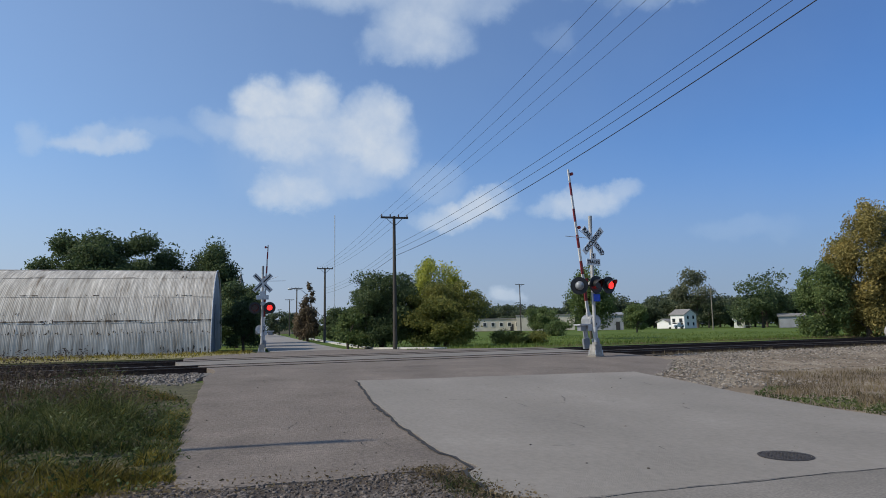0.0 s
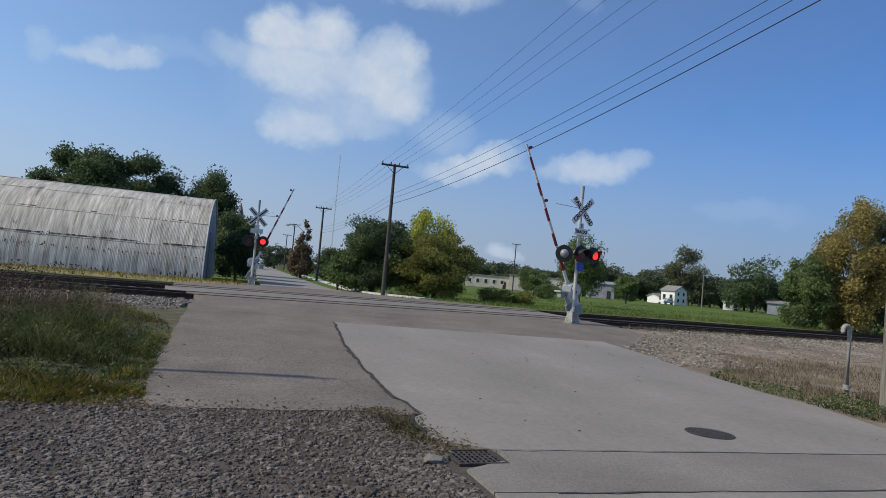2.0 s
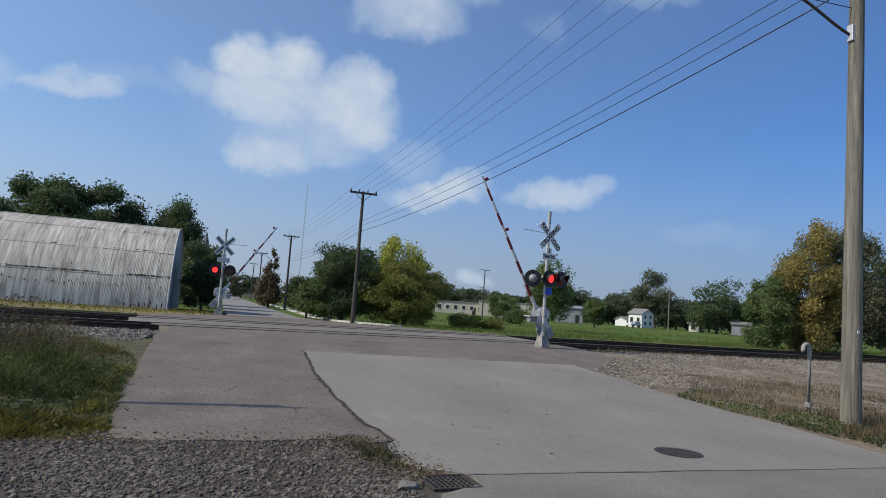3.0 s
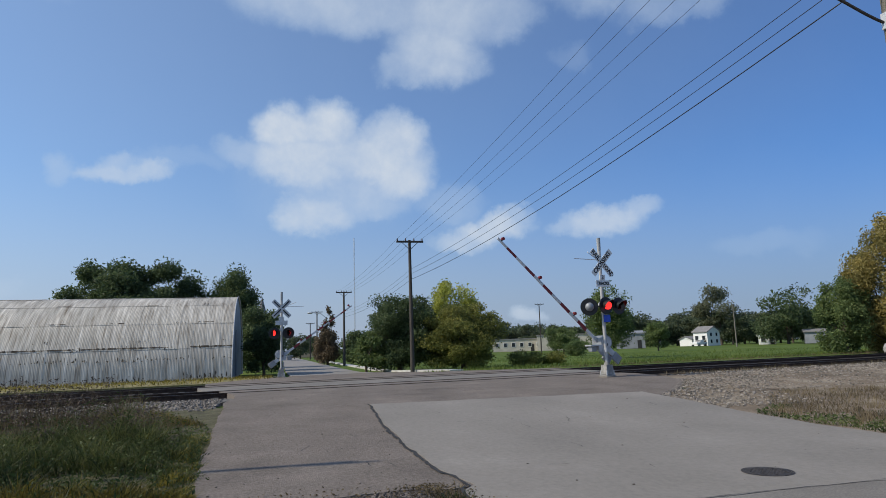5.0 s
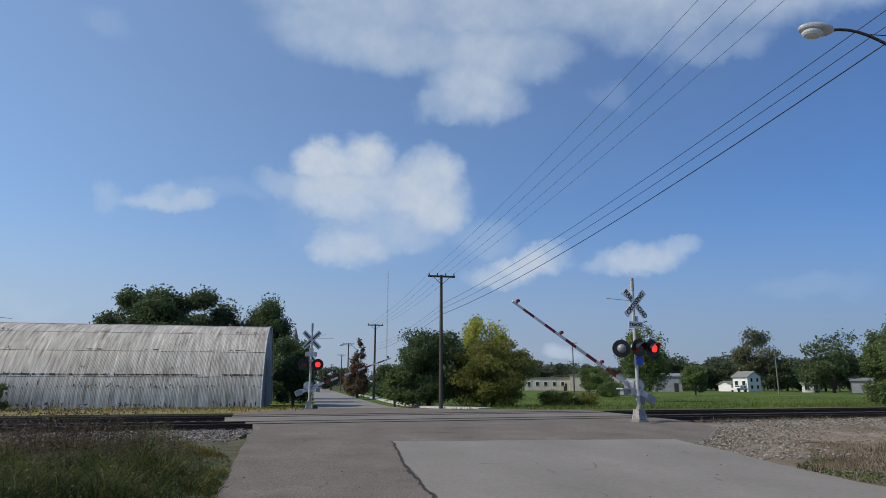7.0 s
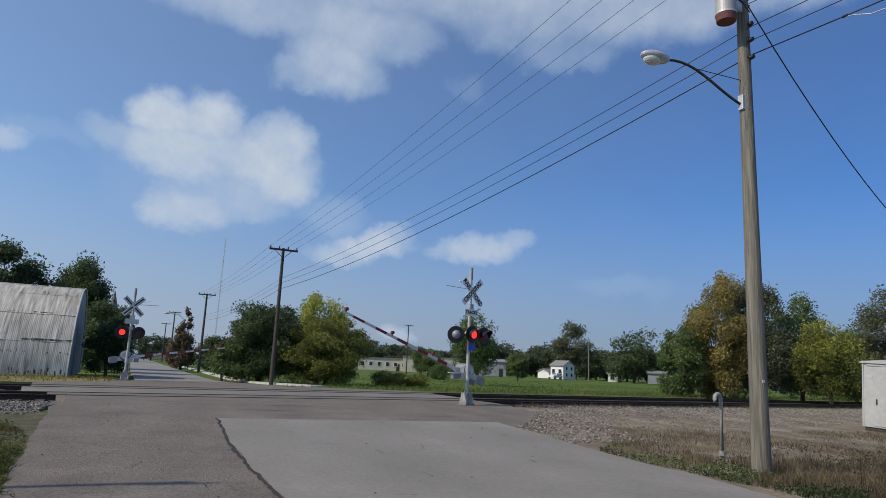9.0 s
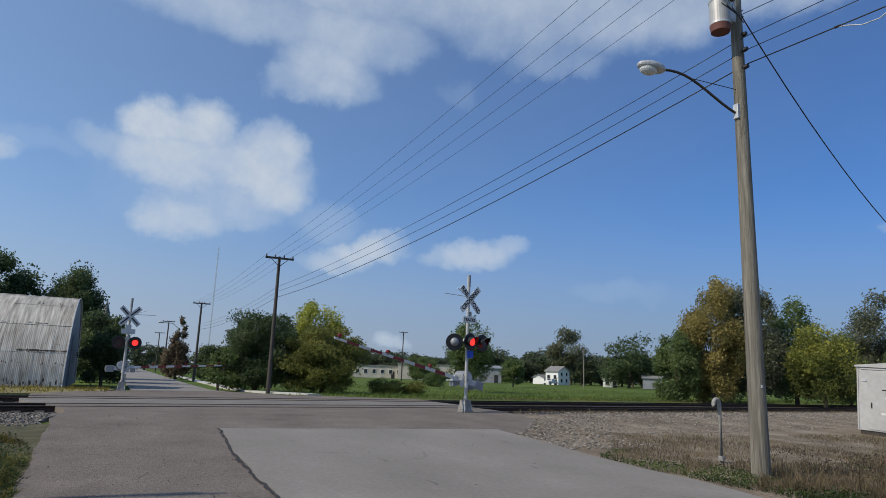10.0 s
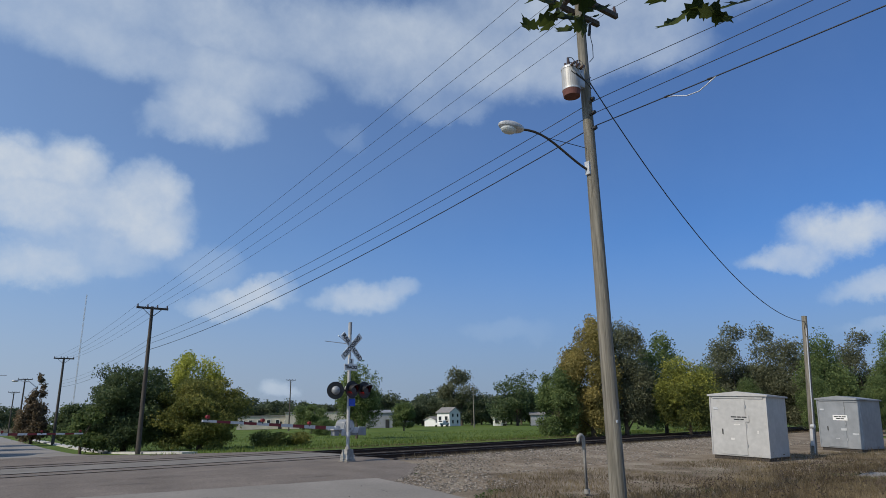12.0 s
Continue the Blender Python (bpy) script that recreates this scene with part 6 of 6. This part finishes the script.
def build_fittings():
    cabinet(25.8, 14.4, -80, 2.15, 2.25, 2.46, "silver painted steel equipment cabinet with a notice on its door", M_SILVER, 2)
    cabinet(34.9, 14.5, -89, 1.9, 2.2, 2.4, "grey steel equipment cabinet with a notice on its door", M_CABGREY, 2)
    # bent vent pipe
    p = thing("vent_pipe", pose(*on(12.05, 10.6)), "galvanised vent pipe with a bent-over top standing in the weeds", "pipe")
    pts = [(0, 0, -0.1), (0, 0, 1.22)] + [(-0.09 + 0.09 * math.cos(a), 0, 1.22 + 0.12 * math.sin(a)) for a in np.linspace(0.2, math.pi, 9)] + [(-0.18, 0, 1.16)]
    raw("pipe", *tube_data(pts, 0.045, 14), M_PIPE, p, smooth=True)
    part("collar", rod((0, 0, 0.02), (0, 0, 0.12), 0.07, seg=16), M_PIPE, p)
    mp = thing("marker_post", pose(*on(50.2, 16.3), 0, 5, 0), "short leaning white marker post on the verge", "marker post")
    part("post", box(0.14, 0.14, 1.25, 0, 0, 0.55, 0.015), M_WHITE, mp)
    part("cap", box(0.16, 0.16, 0.05, 0, 0, 1.19, 0.012), M_WHITE, mp)
    slab("paving_strip", [(3, 21.4), (9, 21.0)], [(3, 23.0), (9, 22.4)], 3.2, 8.6, M_STREET, lift=0.03, nx=4, step=0.5, rag=0.25, label="broken strip of old pale paving in the weeds")
    # manhole
    mx, my = 5.5, 6.62
    z = G(mx, my) + 0.02
    m = thing("manhole_cover", pose(mx, my, z), "round cast iron manhole cover set in the concrete road", "manhole cover")
    bm = rod((0, 0, -0.05), (0, 0, 0.008), 0.25, 0.248, 40)
    part("lid", bm, M_IRON, m)
    vs = [(r * math.cos(a), r * math.sin(a), 0.006 + 0.003 * k) for k, r in enumerate((0.285, 0.255)) for a in np.linspace(0, 2 * math.pi, 41)[:-1]]
    raw("frame_ring", vs, [(i, (i + 1) % 40, 40 + (i + 1) % 40, 40 + i) for i in range(40)], M_IRON, m)
    for i in range(-4, 5):
        for j in range(-4, 5):
            if math.hypot(i, j) < 4.4:
                part("stud", box(0.026, 0.026, 0.004, i * 0.05, j * 0.05, 0.0085), M_IRON, m)
    # storm drain grate
    gx, gy = 2.17, 5.57
    g = thing("drain_grate", pose(gx, gy, G(gx, gy) - 0.022, 0, 0, 4), "rusty iron storm drain grate at the road's edge", "drain grate")
    # flat plate under the bars, the pit's shade put into its colour
    part("pit", box(0.42, 0.38, 0.02, 0, 0, 0.0), M_PIT, g, "flat near-black plate in place of the shaded pit under the grate")
    for k in range(9):
        part("bar", box(0.02, 0.38, 0.03, -0.2 + 0.05 * k, 0, 0.026, 0.004), M_IRON, g)
    for k in range(6):
        part("cross_bar", box(0.42, 0.018, 0.024, 0, -0.175 + 0.07 * k, 0.026), M_IRON, g)
    for s in (-1, 1):
        part("frame_bar", box(0.48, 0.03, 0.05, 0, s * 0.205, 0.022, 0.005), M_IRON, g)
        part("frame_bar", box(0.03, 0.38, 0.05, s * 0.225, 0, 0.022, 0.005), M_IRON, g)
    # broken concrete lumps by the drain
    for k, (x, y, s, t) in enumerate(((1.74, 5.46, 0.13, 20), (1.5, 6.3, 0.07, 70), (0.95, 4.95, 0.09, 40), (1.05, 4.7, 0.1, 10), (-3.1, 7.0, 0.12, 5))):
        bm = bmesh.new()
        bmesh.ops.create_icosphere(bm, subdivisions=1, radius=s * 0.8)
        for v in bm.verts:
            v.co *= 1 + 0.9 * noise.noise(v.co * 9 + Vector((k * 9.3, 1.7, 0.4)))
            v.co.z *= 0.42
        ob = part("broken_stone", bm, M_OLDCONCRETE if k in (0, 4) else M_DIRT, None, m=pose(x, y, G(x, y) + s * 0.12, 0, 0, t))
        tagged(ob, "lump of broken concrete at the road's edge" if k in (0, 4) else "flat grey stone in the gravel", "stone", "loose stones")
    # dark soil and grass at the broken edge
    rng = random.Random(8)
    blades("weed_tuft", [(1.75 + rng.gauss(0, 0.12), 6.55 + rng.gauss(0, 0.22), 1) for _ in range(420)], GRASS, "small weed tuft at the broken concrete edge", 9, 0.04, 0.13, 0.006, 0.6)
    blades("dry_weed_tuft", [(1.5 + rng.gauss(0, 0.25), 6.5 + rng.gauss(0, 0.4), 1) for _ in range(420)], DRYGRASS, "dry weeds at the broken concrete edge", 10, 0.03, 0.1, 0.006, 0.7)


build_fittings()


# ---- buildings beyond the lawn ----
def building(name, az, d, turn, w, dp, h, roof, wall, roofm, label, windows=0, door=True, rows=1, wz=None):
    x, y = polar(az, d)
    b = thing(name, pose(*on(x, y), 0, 0, turn), label, "house" if "house" in name else "building")
    part("wall", box(w, dp, h, 0, 0, h / 2), wall, b)
    if roof > 0:
        bm = bmesh.new()
        o = 0.35
        W, D = w / 2 + o, dp / 2 + o
        vs = [bm.verts.new(v) for v in ((-W, -D, h - 0.1), (W, -D, h - 0.1), (W, D, h - 0.1), (-W, D, h - 0.1), (-W, 0, h + roof), (W, 0, h + roof), (-W, -D, h - 0.28), (W, -D, h - 0.28), (W, D, h - 0.28), (-W, D, h - 0.28), (-W, 0, h + roof - 0.2), (W, 0, h + roof - 0.2))]
        for f in ((0, 1, 5, 4), (2, 3, 4, 5), (6, 10, 11, 7), (8, 11, 10, 9), (0, 6, 7, 1), (2, 8, 9, 3), (0, 4, 10, 6), (4, 3, 9, 10), (1, 7, 11, 5), (5, 11, 8, 2)):
            bm.faces.new([vs[i] for i in f])
        bmesh.ops.recalc_face_normals(bm, faces=bm.faces)
        part("roof", bm, roofm, b)
        for s in (-1, 1):
            bm = bmesh.new()
            vs = [bm.verts.new((s * (w / 2 - 0.0) + e, yy, zz)) for e in (-0.06, 0.06) for yy, zz in ((-dp / 2, h - 0.02), (dp / 2, h - 0.02), (0, h + roof - 0.15))]
            for f in ((0, 1, 2), (5, 4, 3), (0, 3, 4, 1), (1, 4, 5, 2), (2, 5, 3, 0)):
                bm.faces.new([vs[i] for i in f])
            bmesh.ops.recalc_face_normals(bm, faces=bm.faces)
            part("gable", bm, wall, b)
    else:
        part("roof", box(w + 0.4, dp + 0.4, 0.3, 0, 0, h + 0.1), roofm, b)
    for r in range(rows):
        for k in range(windows):
            u = -w / 2 + w * (k + 0.5) / windows
            z = (wz or h * 0.55) if rows == 1 else 1.5 + r * 2.6
            f = part("window", box(1.15, 0.1, 1.35, u, -dp / 2 - 0.03, z), M_WHITE, b)
            part("pane", box(0.95, 0.04, 1.15, u, -dp / 2 - 0.075, z), M_GLASS, f)
    if door:
        part("door", box(1.0, 0.08, 2.1, w * 0.3, -dp / 2 - 0.03, 1.05), M_DARKDOOR, b)
    return b


def build_buildings():
    building("commercial_building", 20.4, 205, -18, 15, 10, 3.6, 0, M_BEIGE, M_ROOFGREY, "long low pale commercial building beyond the lawn", 6)
    building("commercial_building", 24.6, 200, -22, 17, 10, 4.4, 0, M_BEIGE, M_ROOFGREY, "low cream commercial building with a flat roof", 0)
    building("metal_building", 30.0, 178, -28, 7, 8, 4.0, 0.6, M_GREYMETAL, M_GREYMETAL, "grey steel building with a low gable roof", 0)
    h = building("house", 36.0, 192, -75, 4.6, 5.0, 3.9, 1.4, M_WHITE, M_ROOFGREY, "white two-storey clapboard house with a grey gable roof", 2, True, 1)
    for yy, z in ((-1.1, 3.0), (1.1, 3.0), (-1.1, 1.2), (1.1, 1.2)):
        f = part("window", box(0.1, 0.8, 1.05, 2.33, yy, z), M_WHITE, h)
        part("pane", box(0.04, 0.66, 0.9, 2.39, yy, z), M_GLASS, f)
    building("house", 34.7, 198, 20, 3.8, 4, 2.0, 0.8, M_WHITE, M_ROOFGREY, "small white outbuilding beside the white house", 1)
    building("trailer_house", 40.4, 178, -36, 3.6, 2.4, 2.2, 0.3, M_WHITE, M_WHITE, "small white trailer house under the trees", 2)
    building("metal_building", 44.0, 172, -40, 6, 5, 2.8, 0.5, M_GREYMETAL, M_ROOFGREY, "low grey steel shed under the trees", 0)
    building("block_building", 1.9, 265, 84, 18, 8, 5.2, 0, M_BROWNWALL, M_ROOFGREY, "tan block building beside the far street", 4, False)
    # church at the street's end
    x, y = polar(-1.6, 300)
    c = thing("church", pose(x, y, 0.1), "distant church with a pointed grey steeple", "church")
    part("nave", box(12, 18, 8, 0, 8, 4), M_BROWNWALL, c)
    part("tower", box(5, 5, 14, 0, -2, 7), M_BROWNWALL, c)
    part("steeple", rod((0, -2, 14), (0, -2, 27), 3.4, 0.1, 8), M_ROOFGREY, c)
    # radio mast
    x, y = polar(6.25, 400)
    t = thing("radio_mast", pose(x, y, 0), "tall thin lattice radio mast on the horizon", "radio mast")
    for k in range(3):
        a = 2 * math.pi * k / 3
        part("leg", rod((0.32 * math.cos(a), 0.32 * math.sin(a), 0), (0.32 * math.cos(a), 0.32 * math.sin(a), 72), 0.07, seg=6), M_GALV, t)
    for z in range(0, 72, 3):
        bm = None
        for k in range(3):
            a, b2 = 2 * math.pi * k / 3, 2 * math.pi * (k + 1) / 3
            bm = rod((0.32 * math.cos(a), 0.32 * math.sin(a), z), (0.32 * math.cos(b2), 0.32 * math.sin(b2), z + 3), 0.05, seg=5, bm=bm)
        part("lacing", bm, M_GALV, t)
    # parked pickup by the house, far off
    x, y = polar(35.4, 180)
    v = thing("pickup_truck", pose(*on(x, y), 0, 0, 25), "white pickup truck parked by the white house", "pickup truck")
    part("body", box(5.0, 1.8, 0.62, 0, 0, 0.72, 0.1), M_WHITE, v)
    part("cab", box(1.8, 1.6, 0.62, 0.2, 0, 1.3, 0.16), M_WHITE, v)
    part("windscreen", box(1.84, 1.3, 0.4, 0.2, 0, 1.36, 0.1), M_GLASS, v)
    for u in (-1.6, 1.6):
        for s in (-0.85, 0.85):
            wh = part("wheel", rod((u, s - 0.1, 0.36), (u, s + 0.1, 0.36), 0.36, seg=18), M_BLACK, v)
            part("rim", rod((u, s * 1.08 - 0.04, 0.36), (u, s * 1.08 + 0.04, 0.36), 0.2, seg=12), M_GALV, wh)
    # far street lamp
    s = thing("street_lamp", pose(*on(5.9, 88)), "distant street lamp with a curved arm", "street lamp")
    part("pole", rod((0, 0, 0), (0, 0, 6.2), 0.08, 0.05, 10), M_DARKPOLE, s)
    raw("arm", *tube_data([(0, 0, 6.0), (-0.8, 0, 6.7), (-2.0, 0, 6.8)], 0.04, 6), M_GALV, s)
    part("lamp_head", ball(0.3, -2.2, 0, 6.76, sx=1.2, sy=0.6, sz=0.4), M_GALV, s)


build_buildings()


# ---- maple over the driveway ----
def maple_leaf():
    """One lobed maple leaf in its own plane, slightly folded."""
    half = [(0, 0), (0.1, -0.12), (0.22, -0.1), (0.3, -0.2), (0.34, -0.02), (0.5, 0.1), (0.36, 0.16), (0.42, 0.34), (0.2, 0.3), (0.13, 0.5), (0.06, 0.52), (0, 0.75)]
    vs = [(x, y, -0.22 * abs(x) + 0.05 * math.sin(7 * y)) for x, y in half] + [(-x, y, -0.3 * abs(x)) for x, y in half[1:-1]]
    n = len(half)
    right = list(range(n))
    left = [0] + list(range(n, n + n - 2)) + [n - 1]
    fs = []
    spine = 0.2
    vs.append((0, spine, 0.0))
    c = len(vs) - 1
    fs += [(c, right[k], right[k + 1]) for k in range(n - 1)]
    fs += [(c, left[k + 1], left[k]) for k in range(n - 1)]
    return vs, fs


def build_maple():
    leaf = leaf_material("maple_leaves", (0.02, 0.035, 0.008), (0.06, 0.08, 0.015), (0.22, 0.16, 0.025), 0.45)
    t = thing("maple_tree", pose(0.9, -3.2, 0.0), "maple tree whose turning leaves hang over the driveway", "tree")
    part("trunk", rod((0, 0, -0.1), (0.1, 0.1, 4.6), 0.26, 0.16, 14), M_BARK, t)
    lv, lf = maple_leaf()
    me = bpy.data.meshes.new("leaf")
    me.from_pydata(lv, [], lf)
    me.materials.append(leaf)
    rng = random.Random(2)
    vs, fs = [], []
    for k in range(26):
        c = (rng.uniform(-1.6, 1.6), rng.uniform(-1.6, 1.4), rng.uniform(4.6, 7.6))
        leaf_cards(rng, c, (0.8, 0.8, 0.6), 260, 0.08, vs=vs, fs=fs)
    raw("crown", vs, fs, leaf, t)
    for (x, y, z), n in (((1.73, 0.97, 3.2), 20), ((2.06, 0.58, 3.14), 18)):
        o = Vector((x - 0.9, y + 3.2, z))
        raw("branch", *tube_data([(0.08, 0.08, 3.9), Vector((0.08, 0.08, 3.9)).lerp(o, 0.5) + Vector((0, 0, 0.45)), o + Vector((0, 0, 0.12))], 0.012, 7), M_BARK, t)
        for k in range(n):
            s = rng.uniform(0.1, 0.15)
            lo = new("leaf", me)
            lo.parent = t
            lo.matrix_basis = pose(o.x + rng.uniform(-0.14, 0.14), o.y + rng.uniform(-0.14, 0.14), o.z + 0.1 + rng.uniform(-0.07, 0.07), rng.uniform(100, 165), rng.uniform(-35, 35), rng.uniform(0, 360)) @ Matrix.Diagonal((s, s, s, 1))


build_maple()


# ---- what moves ----
NEAR_GATE = [(0.0, 82.8), (0.5, 85.0), (1.5, 69.0), (2.5, 60.7), (5.5, 37.7), (6.5, 32.4), (7.0, 29.9), (9.5, 15.6), (10.5, 9.3), (12.0, 3.5)]
FAR_GATE = [(0.0, 87.5), (0.5, 86.1), (1.5, 75.0), (2.5, 62.3), (5.5, 31.3), (6.5, 24.7), (7.0, 20.4), (9.5, 6.2), (10.5, 1.0), (12.0, -0.6)]
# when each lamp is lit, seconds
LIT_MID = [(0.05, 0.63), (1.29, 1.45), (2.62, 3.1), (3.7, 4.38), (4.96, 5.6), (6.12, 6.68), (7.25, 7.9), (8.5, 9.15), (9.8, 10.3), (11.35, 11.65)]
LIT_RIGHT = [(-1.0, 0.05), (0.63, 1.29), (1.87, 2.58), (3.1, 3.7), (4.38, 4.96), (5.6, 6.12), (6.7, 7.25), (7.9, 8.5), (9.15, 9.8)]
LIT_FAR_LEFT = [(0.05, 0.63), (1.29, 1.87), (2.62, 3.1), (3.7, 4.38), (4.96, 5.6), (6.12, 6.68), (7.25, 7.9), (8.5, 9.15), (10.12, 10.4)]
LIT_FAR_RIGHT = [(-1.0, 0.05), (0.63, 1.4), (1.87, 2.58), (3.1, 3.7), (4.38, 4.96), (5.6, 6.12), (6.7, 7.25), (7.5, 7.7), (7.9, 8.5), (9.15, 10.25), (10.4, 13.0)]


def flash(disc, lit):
    """Imitates blinking: the added disc turns half round at each switch, in three steps."""
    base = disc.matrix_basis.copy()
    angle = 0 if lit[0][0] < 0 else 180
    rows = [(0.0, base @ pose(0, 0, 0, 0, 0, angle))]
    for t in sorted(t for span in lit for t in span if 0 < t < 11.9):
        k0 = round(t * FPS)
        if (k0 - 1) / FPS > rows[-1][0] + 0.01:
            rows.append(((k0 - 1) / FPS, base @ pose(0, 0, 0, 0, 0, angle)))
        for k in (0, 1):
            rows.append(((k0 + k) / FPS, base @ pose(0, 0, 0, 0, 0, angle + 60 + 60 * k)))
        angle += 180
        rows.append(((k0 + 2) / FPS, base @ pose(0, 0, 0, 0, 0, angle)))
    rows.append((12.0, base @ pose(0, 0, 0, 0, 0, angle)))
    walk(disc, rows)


def motions():
    walk(near_gate, [(t, pose(0.05, 0.3, 1.12, 0, a, 0)) for t, a in NEAR_GATE])
    walk(far_gate, [(t, pose(0.05, 0.3, 1.12, 0, -a, 0)) for t, a in FAR_GATE])
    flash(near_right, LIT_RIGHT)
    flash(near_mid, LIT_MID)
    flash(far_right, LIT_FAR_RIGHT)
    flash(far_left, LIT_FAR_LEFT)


motions()
